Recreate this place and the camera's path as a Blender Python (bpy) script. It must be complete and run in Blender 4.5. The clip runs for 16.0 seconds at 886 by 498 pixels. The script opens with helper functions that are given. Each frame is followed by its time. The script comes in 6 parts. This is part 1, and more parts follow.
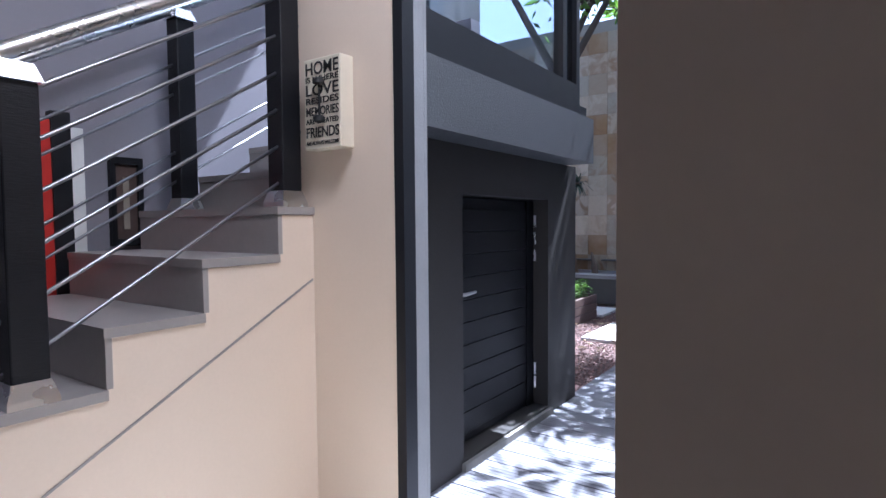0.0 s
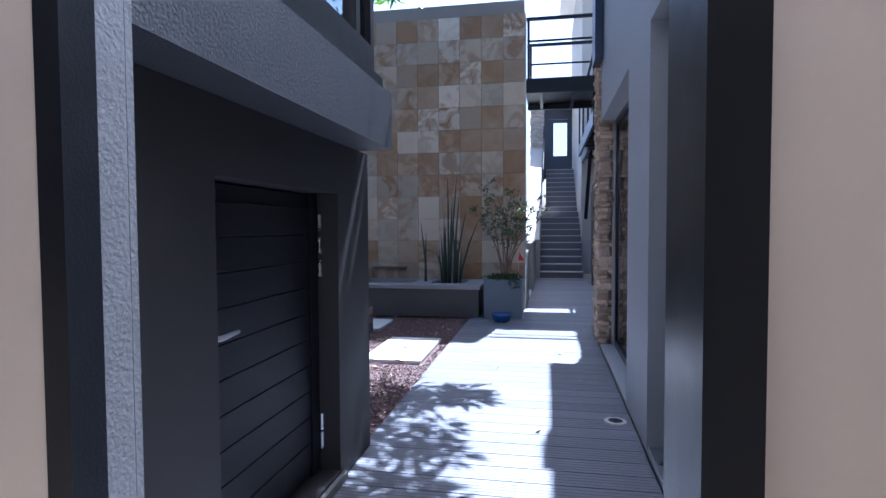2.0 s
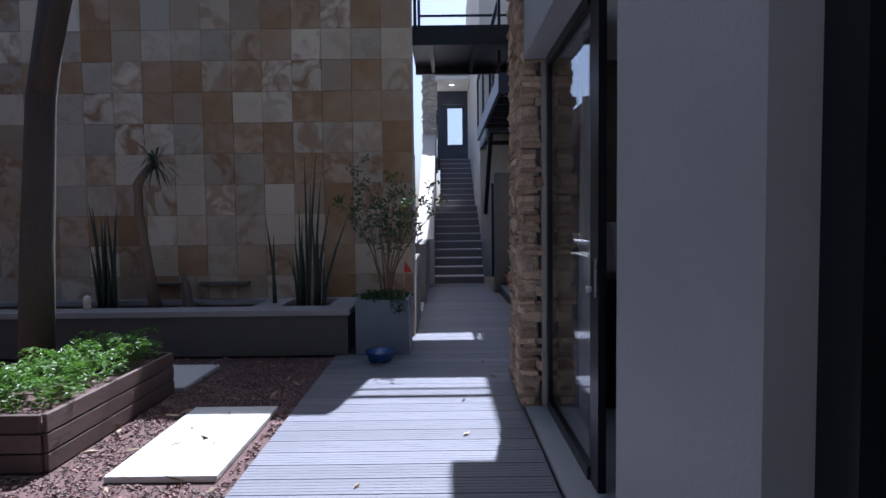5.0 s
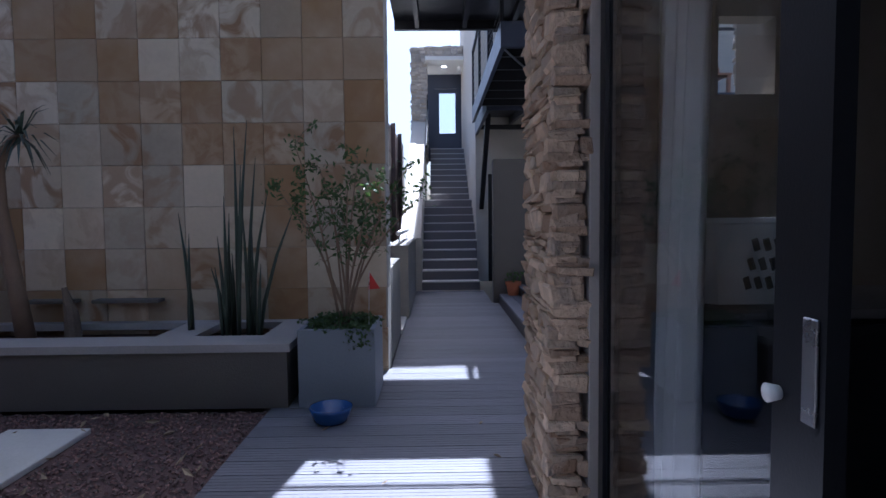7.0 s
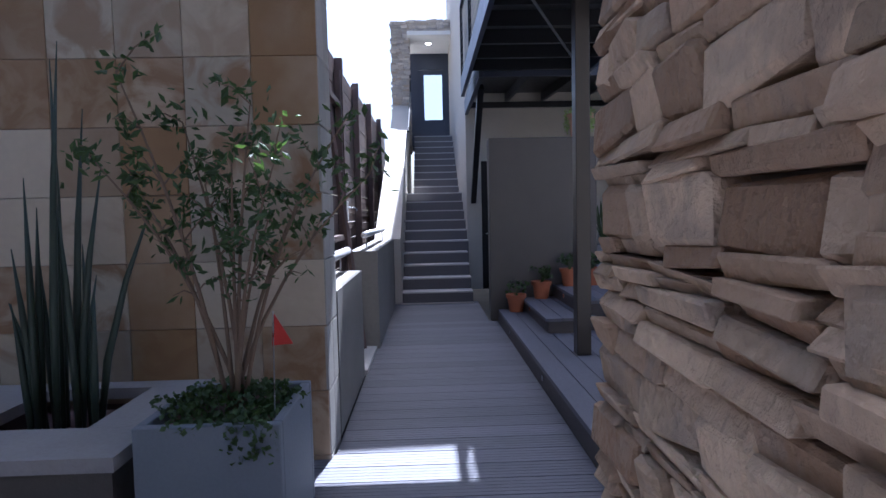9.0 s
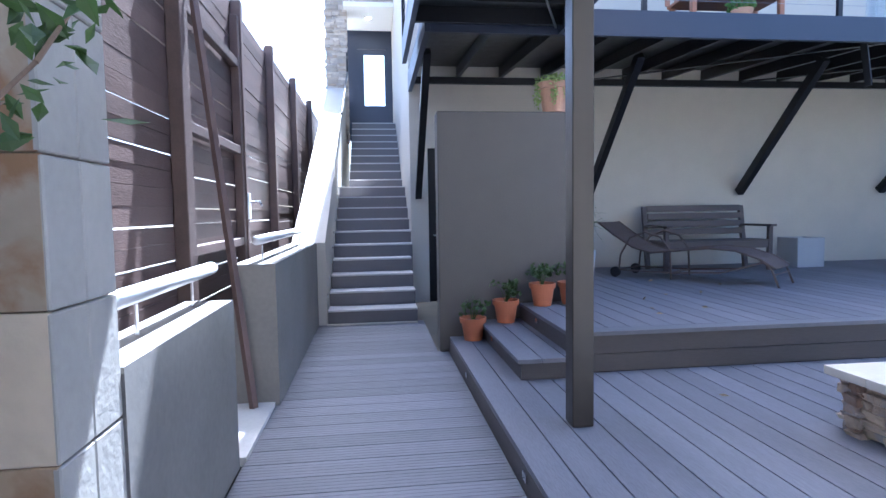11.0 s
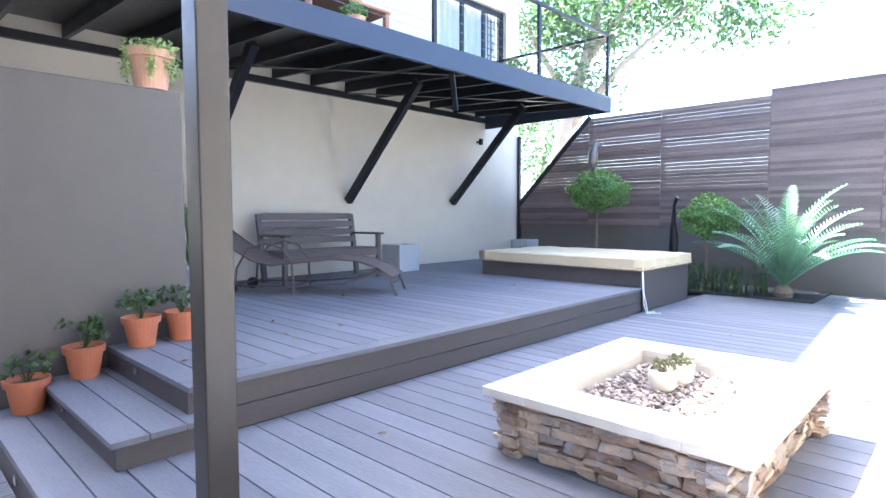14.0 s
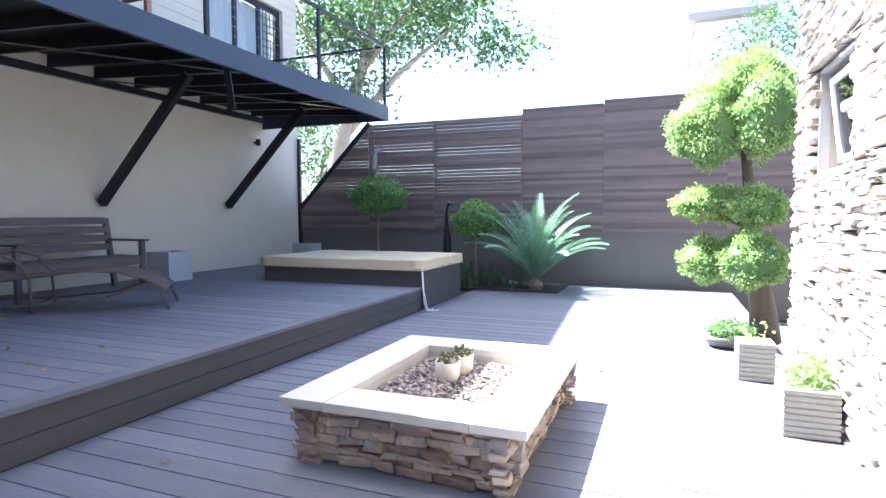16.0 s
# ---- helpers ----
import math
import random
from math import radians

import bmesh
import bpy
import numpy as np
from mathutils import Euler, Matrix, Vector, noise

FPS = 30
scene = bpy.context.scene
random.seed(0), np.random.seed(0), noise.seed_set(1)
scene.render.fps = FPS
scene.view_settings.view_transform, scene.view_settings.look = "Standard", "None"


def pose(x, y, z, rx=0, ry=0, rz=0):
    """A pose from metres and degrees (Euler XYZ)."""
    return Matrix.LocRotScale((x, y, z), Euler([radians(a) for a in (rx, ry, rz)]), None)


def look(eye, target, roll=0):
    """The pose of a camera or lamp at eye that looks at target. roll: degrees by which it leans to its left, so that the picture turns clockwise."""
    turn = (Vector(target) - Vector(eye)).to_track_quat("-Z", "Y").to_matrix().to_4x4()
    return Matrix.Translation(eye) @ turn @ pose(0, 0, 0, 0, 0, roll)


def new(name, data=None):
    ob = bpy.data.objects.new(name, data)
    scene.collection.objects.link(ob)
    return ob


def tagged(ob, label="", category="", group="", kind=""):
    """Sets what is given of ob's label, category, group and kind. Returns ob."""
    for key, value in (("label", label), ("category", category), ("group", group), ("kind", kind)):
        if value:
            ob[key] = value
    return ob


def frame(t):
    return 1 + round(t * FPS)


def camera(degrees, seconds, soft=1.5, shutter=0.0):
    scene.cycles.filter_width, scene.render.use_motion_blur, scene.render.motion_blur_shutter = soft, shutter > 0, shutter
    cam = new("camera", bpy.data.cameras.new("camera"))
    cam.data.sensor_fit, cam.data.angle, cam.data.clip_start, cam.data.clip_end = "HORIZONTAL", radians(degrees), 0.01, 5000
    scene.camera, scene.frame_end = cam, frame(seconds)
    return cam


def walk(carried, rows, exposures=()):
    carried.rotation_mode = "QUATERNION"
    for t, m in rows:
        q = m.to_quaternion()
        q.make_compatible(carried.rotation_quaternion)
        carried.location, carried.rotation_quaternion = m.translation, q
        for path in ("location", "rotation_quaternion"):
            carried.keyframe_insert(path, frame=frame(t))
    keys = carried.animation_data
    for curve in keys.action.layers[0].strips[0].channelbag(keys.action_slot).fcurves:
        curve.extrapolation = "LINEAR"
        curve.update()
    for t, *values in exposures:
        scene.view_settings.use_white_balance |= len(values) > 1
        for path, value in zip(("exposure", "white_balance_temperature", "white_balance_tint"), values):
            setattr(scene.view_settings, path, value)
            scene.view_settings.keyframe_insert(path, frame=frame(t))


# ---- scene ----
cam = camera(76.32, 16.0)
# seconds, eye, heading to the left of +y, pitch, lean
PATH = [
    (0, 0.221, -0.073, 1.381, 34.91, -2.71, -0.47),
    (0.5, 0.031, 0.054, 1.395, 33.61, -2.90, 0.21),
    (1, -0.149, 0.199, 1.387, 20.08, -2.41, -0.15),
    (1.5, -0.279, 0.489, 1.374, 14.09, -2.33, -0.33),
    (2, -0.368, 0.806, 1.361, 10.48, -2.31, -0.28),
    (2.5, -0.455, 1.176, 1.387, 6.23, -2.48, -0.09),
    (3, -0.454, 1.579, 1.383, 3.29, -2.53, -0.27),
    (3.5, -0.442, 1.934, 1.384, 1.90, -2.61, -0.27),
    (4, -0.437, 2.391, 1.396, 0.43, -2.72, -0.36),
    (6.5, -0.273, 4.563, 1.361, -0.28, -3.05, -0.77),
    (7, -0.277, 5.052, 1.372, -0.67, -3.19, -0.56),
    (7.5, -0.222, 5.532, 1.397, -0.78, -3.26, -0.58),
    (8, -0.220, 6.011, 1.390, -0.94, -3.31, -0.77),
    (8.5, -0.187, 6.495, 1.366, -1.32, -3.43, -1.09),
    (11, 0.029, 8.694, 1.338, -6.90, -3.72, -0.91),
    (11.5, 0.137, 8.983, 1.349, -10.83, -3.69, -0.79),
    (12, 0.206, 9.165, 1.363, -15.61, -3.71, -0.79),
    (12.5, 0.163, 9.297, 1.365, -27.60, -3.61, -0.51),
    (13, 0.144, 9.387, 1.366, -32.78, -3.61, -0.41),
    (13.5, 0.198, 9.511, 1.366, -37.05, -3.55, -0.38),
    (14, 0.226, 9.590, 1.365, -46.22, -3.53, -0.13),
    (14.5, 0.172, 9.608, 1.377, -54.32, -3.46, -0.09),
    (15, 0.164, 9.614, 1.379, -59.04, -3.34, -0.10),
    (15.5, 0.147, 9.610, 1.388, -63.43, -3.35, -0.12),
    (16, 0.126, 9.616, 1.390, -68.42, -3.35, -0.17),
]


def aim(x, y, z, yaw, pitch, roll):
    a, b = radians(yaw), radians(pitch)
    way = Vector((-math.sin(a) * math.cos(b), math.cos(a) * math.cos(b), math.sin(b)))
    eye = Vector((x, y, z))
    return look(eye, eye + way, roll)


EXPOSURES = [(0.0, 2.55, 5000, 13), (0.5, 2.45, 5000, 14), (1.0, 2.25, 5000, 14), (1.5, 2.15, 4900, 13), (2.0, 2.1, 4700, 14), (2.5, 2.1, 4750, 15), (3.0, 1.95, 4750, 15), (4.0, 1.2, 5150, 16), (6.5, 1.45, 5100, 16), (7.5, 1.8, 4950, 16), (8.0, 1.9, 5050, 17), (8.7, 1.8, 5050, 17), (10.8, 3.15, 4850, 12), (12.5, 4.0, 5100, 11), (14.0, 4.3, 5300, 10), (14.5, 4.15, 5300, 10), (15.0, 3.9, 5250, 10), (15.5, 3.6, 5250, 10), (16.0, 3.35, 5300, 10)]
walk(cam, [(row[0], aim(*row[1:])) for row in PATH], EXPOSURES)

# ---- light: sky and one sun from ahead of the walk, high ----
SUN_WAY = Vector((0.095, 0.57, 1.0)).normalized()
world = bpy.data.worlds.new("sky")
scene.world = world
world.use_nodes = True
sky = world.node_tree.nodes.new("ShaderNodeTexSky")
sky.sky_type, sky.sun_disc = "NISHITA", False
sky.dust_density, sky.air_density = 4.0, 1.0
sky.sun_elevation, sky.sun_rotation = math.asin(SUN_WAY.z), math.atan2(SUN_WAY.x, SUN_WAY.y)
back = world.node_tree.nodes["Background"]
back.inputs[1].default_value = 0.069
world.node_tree.links.new(sky.outputs[0], back.inputs[0])
sun = new("sun", bpy.data.lights.new("sun", "SUN"))
sun.data.energy, sun.data.angle, sun.data.color = 5.0, radians(0.5), (1.0, 0.95, 0.88)
sun.matrix_world = look(SUN_WAY * 30, (0, 0, 0))
# added fill lamps under the closed ceilings of hall and stairs, no real source
for eye, to, wide, high, power in (((-0.25, 0.75, 3.50), (-1.5, 0.55, 0.7), 0.6, 0.7, 9.5), ((-2.1, 2.3, 5.58), (-2.05, 2.0, 0.0), 1.0, 1.4, 0.55), ((-2.2, -1.5, 3.57), (-2.0, -1.0, 0.0), 1.2, 1.6, 0.3)):
    lamp = new("window_daylight", bpy.data.lights.new("window_daylight", "AREA"))
    lamp.data.shape, lamp.data.size, lamp.data.size_y, lamp.data.energy = "RECTANGLE", wide, high, power
    lamp.data.color = (1.0, 0.91, 0.82)
    lamp.matrix_world = look(eye, to)


# ---- materials ----
def mat(name, base, rough=0.6, metal=0.0, grain=8.0, vary=0.12, bump=0.15, stain=0.0, stretch=(1, 1, 1), each=0.0, spec=0.5, island=0.0, tint=None, vein=None, deep=0.01):
    """Paint or stone with fine grain, broad stains and, with each, a shade of its own for every piece."""
    m = bpy.data.materials.new(name)
    m.use_nodes = True
    nt = m.node_tree
    n, l = nt.nodes, nt.links
    p = n["Principled BSDF"]
    p.inputs["Roughness"].default_value, p.inputs["Metallic"].default_value = rough, metal
    p.inputs["Specular IOR Level"].default_value = spec
    tc = n.new("ShaderNodeTexCoord")
    mp = n.new("ShaderNodeMapping")
    mp.inputs["Scale"].default_value = stretch
    l.new(tc.outputs["Object"], mp.inputs["Vector"])
    vec = mp.outputs[0]
    if each:
        info = n.new("ShaderNodeObjectInfo")
        add = n.new("ShaderNodeVectorMath")
        add.operation = "MULTIPLY_ADD"
        l.new(info.outputs["Random"], add.inputs[0])
        add.inputs[1].default_value = (37.0, 53.0, 71.0)
        l.new(vec, add.inputs[2])
        vec = add.outputs[0]
    fine = n.new("ShaderNodeTexNoise")
    fine.inputs["Scale"].default_value, fine.inputs["Detail"].default_value = grain * 6, 6
    broad = n.new("ShaderNodeTexNoise")
    broad.inputs["Scale"].default_value, broad.inputs["Detail"].default_value = grain * 0.35, 4
    l.new(vec, fine.inputs["Vector"])
    l.new(vec, broad.inputs["Vector"])
    def math_node(op, a, b):
        k = n.new("ShaderNodeMath")
        k.operation = op
        for slot, v in zip(k.inputs, (a, b)):
            if isinstance(v, (int, float)):
                slot.default_value = v
            else:
                l.new(v, slot)
        return k.outputs[0]
    f = math_node("MULTIPLY", math_node("SUBTRACT", fine.outputs[0], 0.5), vary * 2)
    b = math_node("MULTIPLY", math_node("SUBTRACT", broad.outputs[0], 0.5), vary * 2 + stain * 2)
    v = math_node("ADD", math_node("ADD", f, b), 1.0)
    if each:
        v = math_node("ADD", v, math_node("MULTIPLY", math_node("SUBTRACT", info.outputs["Random"], 0.5), each))
    if island:
        geo = n.new("ShaderNodeNewGeometry")
        v = math_node("ADD", v, math_node("MULTIPLY", math_node("SUBTRACT", geo.outputs["Random Per Island"], 0.5), island))
    hue = n.new("ShaderNodeHueSaturation")
    hue.inputs["Color"].default_value = (*base, 1)
    l.new(v, hue.inputs["Value"])
    colour = hue.outputs[0]
    if tint:
        mix = n.new("ShaderNodeMix")
        mix.data_type = "RGBA"
        mix.inputs[7].default_value = (*tint, 1)
        if each:
            src = math_node("FRACT", math_node("MULTIPLY", info.outputs["Random"], 7.31), 0)
            src = math_node("MULTIPLY", math_node("POWER", src, 2.0), broad.outputs[0])
            src = math_node("MULTIPLY", src, 2.1)
        elif island:
            src = math_node("FRACT", math_node("MULTIPLY", geo.outputs["Random Per Island"], 7.31), 0)
            src = math_node("POWER", src, 1.5)
        else:
            src = math_node("POWER", broad.outputs[0], 2.0)
        l.new(src, mix.inputs[0])
        l.new(colour, mix.inputs[6])
        colour = mix.outputs[2]
    if vein:
        # stained patches with their own edges, stronger on some pieces
        vn = n.new("ShaderNodeTexNoise")
        vn.inputs["Scale"].default_value, vn.inputs["Detail"].default_value, vn.inputs["Distortion"].default_value = grain * 0.8, 5, 1.6
        l.new(vec, vn.inputs["Vector"])
        mr = n.new("ShaderNodeMapRange")
        mr.inputs[1].default_value, mr.inputs[2].default_value = 0.45, 0.60
        l.new(vn.outputs[0], mr.inputs[0])
        gate = mr.outputs[0]
        if each:
            gate = math_node("MULTIPLY", gate, math_node("FRACT", math_node("MULTIPLY", info.outputs["Random"], 13.7), 0))
        elif island:
            gate = math_node("MULTIPLY", gate, math_node("FRACT", math_node("MULTIPLY", geo.outputs["Random Per Island"], 13.7), 0))
        mx = n.new("ShaderNodeMix")
        mx.data_type = "RGBA"
        mx.inputs[7].default_value = (*vein, 1)
        l.new(gate, mx.inputs[0])
        l.new(colour, mx.inputs[6])
        colour = mx.outputs[2]
    l.new(colour, p.inputs["Base Color"])
    if bump:
        bm_ = n.new("ShaderNodeBump")
        bm_.inputs["Strength"].default_value, bm_.inputs["Distance"].default_value = bump, deep
        l.new(fine.outputs[0], bm_.inputs["Height"])
        l.new(bm_.outputs[0], p.inputs["Normal"])
    r = math_node("ADD", rough - 0.08, math_node("MULTIPLY", broad.outputs[0], 0.16))
    l.new(r, p.inputs["Roughness"])
    return m


def glass(name, tint=(0.9, 0.95, 0.97), clear=0.75, rough=0.0, gloss=0.85):
    """A thin pane: mostly clear, with a mirror-like gloss at its face."""
    m = bpy.data.materials.new(name)
    m.use_nodes = True
    n, l = m.node_tree.nodes, m.node_tree.links
    n.remove(n["Principled BSDF"])
    t, g, mix, fr, pw, ma = (n.new(k) for k in ("ShaderNodeBsdfTransparent", "ShaderNodeBsdfGlossy", "ShaderNodeMixShader", "ShaderNodeLayerWeight", "ShaderNodeMath", "ShaderNodeMath"))
    t.inputs[0].default_value = (*[c * clear for c in tint], 1)
    g.inputs["Roughness"].default_value = rough
    fr.inputs[0].default_value = 0.5
    pw.operation, ma.operation = "POWER", "MULTIPLY_ADD"
    pw.inputs[1].default_value = 4.0
    ma.inputs[1].default_value, ma.inputs[2].default_value = gloss, 0.05
    l.new(fr.outputs["Facing"], pw.inputs[0])
    l.new(pw.outputs[0], ma.inputs[0])
    l.new(ma.outputs[0], mix.inputs[0])
    l.new(t.outputs[0], mix.inputs[1])
    l.new(g.outputs[0], mix.inputs[2])
    l.new(mix.outputs[0], n["Material Output"].inputs[0])
    return m


def glow(name, colour, power):
    m = bpy.data.materials.new(name)
    m.use_nodes = True
    p = m.node_tree.nodes["Principled BSDF"]
    p.inputs["Base Color"].default_value = (*colour, 1)
    p.inputs["Emission Color"].default_value = (*colour, 1)
    p.inputs["Emission Strength"].default_value = power
    return m


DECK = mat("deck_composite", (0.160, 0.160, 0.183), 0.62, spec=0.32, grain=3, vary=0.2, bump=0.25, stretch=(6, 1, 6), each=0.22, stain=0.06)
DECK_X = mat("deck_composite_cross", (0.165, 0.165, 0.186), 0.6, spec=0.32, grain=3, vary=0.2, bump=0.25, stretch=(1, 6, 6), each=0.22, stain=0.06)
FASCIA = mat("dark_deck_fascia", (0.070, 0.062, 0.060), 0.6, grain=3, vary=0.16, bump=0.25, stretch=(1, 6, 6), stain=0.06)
UNDER = mat("deck_underside", (0.03, 0.03, 0.03), 0.9)
TAUPE = mat("dark_taupe_plaster", (0.112, 0.101, 0.089), 0.62, grain=14, vary=0.08, bump=0.3, stain=0.04)
SERVICE = mat("dark_smooth_plaster", (0.047, 0.044, 0.042), 0.6, grain=12, vary=0.08, bump=0.08, stain=0.04, spec=0.3)
CHAR = mat("charcoal_plaster", (0.066, 0.069, 0.076), 0.45, grain=16, vary=0.08, bump=0.2, stain=0.03)
GREY_WALL = mat("light_grey_plaster", (0.51, 0.475, 0.405), 0.75, grain=10, vary=0.05, bump=0.2, stain=0.03)
SIDE_WALL = mat("mid_grey_plaster", (0.33, 0.33, 0.33), 0.6, grain=10, vary=0.05, bump=0.2, stain=0.04)
CREAM = mat("cream_interior_paint", (0.69, 0.58, 0.475), 0.6, grain=12, vary=0.03, bump=0.04)
WHITE = mat("white_paint", (0.8, 0.8, 0.78), 0.6, grain=8, vary=0.03, bump=0.05)
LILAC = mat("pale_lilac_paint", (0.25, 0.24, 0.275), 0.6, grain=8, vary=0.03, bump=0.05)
BOUNCE_FLOOR = mat("bounce_floor_tile", (0.50, 0.46, 0.40), 0.4, grain=6, vary=0.06, bump=0.05)
STAIR_TILE = mat("grey_stair_tile", (0.30, 0.28, 0.27), 0.4, grain=6, vary=0.08, bump=0.05)
BLACK = mat("black_powder_coat", (0.012, 0.013, 0.016), 0.35, grain=30, vary=0.08, bump=0.06, spec=0.35)
BRONZE = mat("dark_bronze_powder_coat", (0.032, 0.027, 0.022), 0.38, grain=30, vary=0.1, bump=0.06)
BLACK_WOOD = mat("black_stained_timber", (0.009, 0.0095, 0.012), 0.42, grain=5, vary=0.25, bump=0.2, stretch=(1, 1, 8), spec=0.25)
STEEL = mat("brushed_steel", (0.62, 0.63, 0.65), 0.28, 1.0, grain=30, vary=0.05, bump=0.03)
ROD_STEEL = mat("dull_steel", (0.30, 0.30, 0.32), 0.35, 1.0, grain=30, vary=0.05, bump=0.03)
SATIN = mat("satin_steel", (0.62, 0.62, 0.63), 0.4, 0.5, grain=30, vary=0.05, bump=0)
JAMB = mat("warm_grey_plaster", (0.40, 0.36, 0.315), 0.75, grain=10, vary=0.05, bump=0.1)
BLUE_STEEL = mat("slate_blue_steel", (0.022, 0.030, 0.055), 0.4, grain=20, vary=0.06, bump=0.05)
SANDSTONE = mat("sandstone_tile", (0.56, 0.48, 0.365), 0.7, grain=4, vary=0.10, bump=0.3, stain=0.12, each=0.66, tint=(0.31, 0.185, 0.085), vein=(0.27, 0.15, 0.07))
END_STONE = mat("pale_end_stone", (0.37, 0.355, 0.32), 0.7, grain=5, vary=0.1, bump=0.25, stain=0.1, each=0.12)
MORTAR = mat("sandy_mortar", (0.30, 0.26, 0.21), 0.9, grain=20, vary=0.1)
def ledge(name, base, tint, vein, **how):
    return mat(name, base, 0.85, grain=7, vary=0.22, bump=1.0, stain=0.18, tint=tint, vein=vein, deep=0.018, **how)


LEDGES = {}
for name_, base_, tint_, vein_ in (("tan", (0.58, 0.43, 0.29), (0.31, 0.19, 0.11), (0.36, 0.28, 0.21)), ("mixed", (0.50, 0.39, 0.28), (0.24, 0.15, 0.10), (0.33, 0.31, 0.30)), ("pale", (0.55, 0.50, 0.43), (0.40, 0.33, 0.25), (0.36, 0.34, 0.32))):
    LEDGES[name_] = (ledge(name_ + "_ledge_stone", base_, tint_, vein_, each=0.6), ledge(name_ + "_ledge_stone_joined", base_, tint_, vein_, island=0.6))
COPING = mat("pale_stone_coping", (0.62, 0.57, 0.48), 0.6, grain=10, vary=0.08, bump=0.15, stain=0.05)
CONCRETE = mat("weathered_concrete", (0.21, 0.20, 0.185), 0.8, grain=5, vary=0.14, bump=0.12, stain=0.16)
TROUGH_TOP = mat("grey_coping", (0.34, 0.32, 0.31), 0.7, grain=8, vary=0.12, bump=0.25, stain=0.08)
PLANTER = mat("blue_grey_planter", (0.20, 0.22, 0.25), 0.65, grain=12, vary=0.08, bump=0.2)
BARK_CHIP = mat("red_brown_chips", (0.22, 0.125, 0.11), 0.85, grain=25, vary=0.3, bump=0.6, island=1.0, tint=(0.12, 0.10, 0.09))
SOIL = mat("chip_bed_soil", (0.125, 0.075, 0.068), 0.95, grain=25, vary=0.4, bump=0.9)
SLAB = mat("paving_slab", (0.55, 0.54, 0.51), 0.8, grain=8, vary=0.1, bump=0.25, stain=0.06)
TIMBER = mat("brown_fence_timber", (0.105, 0.070, 0.060), 0.55, grain=4, vary=0.25, bump=0.3, stretch=(5, 1, 5), each=0.5, stain=0.1)
SLATS = mat("weathered_slat_timber", (0.135, 0.100, 0.092), 0.5, grain=4, vary=0.3, bump=0.3, stretch=(5, 1, 5), each=0.6, stain=0.1)
BENCH_WOOD = mat("dark_bench_timber", (0.085, 0.07, 0.066), 0.55, grain=4, vary=0.2, bump=0.2, stretch=(1, 5, 5))
MESH_FABRIC = mat("brown_sling_fabric", (0.10, 0.075, 0.065), 0.7, grain=40, vary=0.15, bump=0.3)
TERRA = mat("terracotta", (0.44, 0.15, 0.07), 0.65, grain=10, vary=0.1, bump=0.15, stain=0.08)
TERRA_PALE = mat("weathered_terracotta", (0.55, 0.33, 0.22), 0.8, grain=10, vary=0.15, bump=0.2, stain=0.15)
COVER = mat("cream_vinyl_cover", (0.60, 0.50, 0.32), 0.45, grain=6, vary=0.06, bump=0.15, stain=0.04)
PEBBLE = mat("river_pebbles", (0.42, 0.33, 0.27), 0.6, grain=12, vary=0.2, bump=0.1, island=0.7, tint=(0.25, 0.21, 0.2))
WHITE_POT = mat("cream_ceramic", (0.68, 0.62, 0.5), 0.4, grain=8, vary=0.04, bump=0.03)
BOX_WOOD = mat("ribbed_grey_planter", (0.27, 0.25, 0.21), 0.75, grain=8, vary=0.15, bump=0.2)
# bark of the court tree, the shade it stands in put into the colour
SHADED_BARK = mat("shaded_bark", (0.07, 0.055, 0.045), 0.9, grain=10, vary=0.3, bump=0.8)
TRUNK = mat("tree_bark", (0.16, 0.12, 0.09), 0.9, grain=10, vary=0.3, bump=0.8)
PALE_BARK = mat("pale_tree_bark", (0.42, 0.36, 0.30), 0.9, grain=10, vary=0.2, bump=0.5)
STEM = mat("woody_stem", (0.22, 0.15, 0.10), 0.85, grain=20, vary=0.2, bump=0.3)


def leaf_mat(name, base, island=0.7, glossy=0.45, through_light=0.3):
    m = mat(name, base, glossy, grain=10, vary=0.1, bump=0, island=island)
    n, l = m.node_tree.nodes, m.node_tree.links
    p = n["Principled BSDF"]
    tr, mix = n.new("ShaderNodeBsdfTranslucent"), n.new("ShaderNodeMixShader")
    tr.inputs[0].default_value = (base[0] * 1.6, base[1] * 1.7, base[2] * 0.9, 1)
    mix.inputs[0].default_value = through_light
    l.new(p.outputs[0], mix.inputs[1])
    l.new(tr.outputs[0], mix.inputs[2])
    l.new(mix.outputs[0], n["Material Output"].inputs[0])
    return m


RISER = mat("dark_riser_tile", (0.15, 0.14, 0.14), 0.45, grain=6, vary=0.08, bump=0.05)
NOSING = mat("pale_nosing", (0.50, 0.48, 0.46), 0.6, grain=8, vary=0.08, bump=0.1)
ROUGH_GREY = mat("rough_grey_plaster", (0.20, 0.20, 0.21), 0.5, grain=22, vary=0.1, bump=0.12)
LEAF = leaf_mat("shrub_leaf", (0.06, 0.10, 0.035))
LEAF_BRIGHT = leaf_mat("bright_leaf", (0.10, 0.19, 0.04))
LEAF_TOPIARY = leaf_mat("topiary_leaf", (0.28, 0.37, 0.15), 0.9, 0.4)
LEAF_BALL = leaf_mat("clipped_leaf", (0.11, 0.20, 0.06), 0.9)
LEAF_CYCAD = leaf_mat("cycad_leaf", (0.15, 0.27, 0.18), 0.5, 0.4, 0.15)
LEAF_DRY = leaf_mat("succulent_leaf", (0.17, 0.16, 0.09), 0.6)
LEAF_FIG = leaf_mat("tree_leaf", (0.085, 0.145, 0.07), 0.9, 0.4, 0.3)
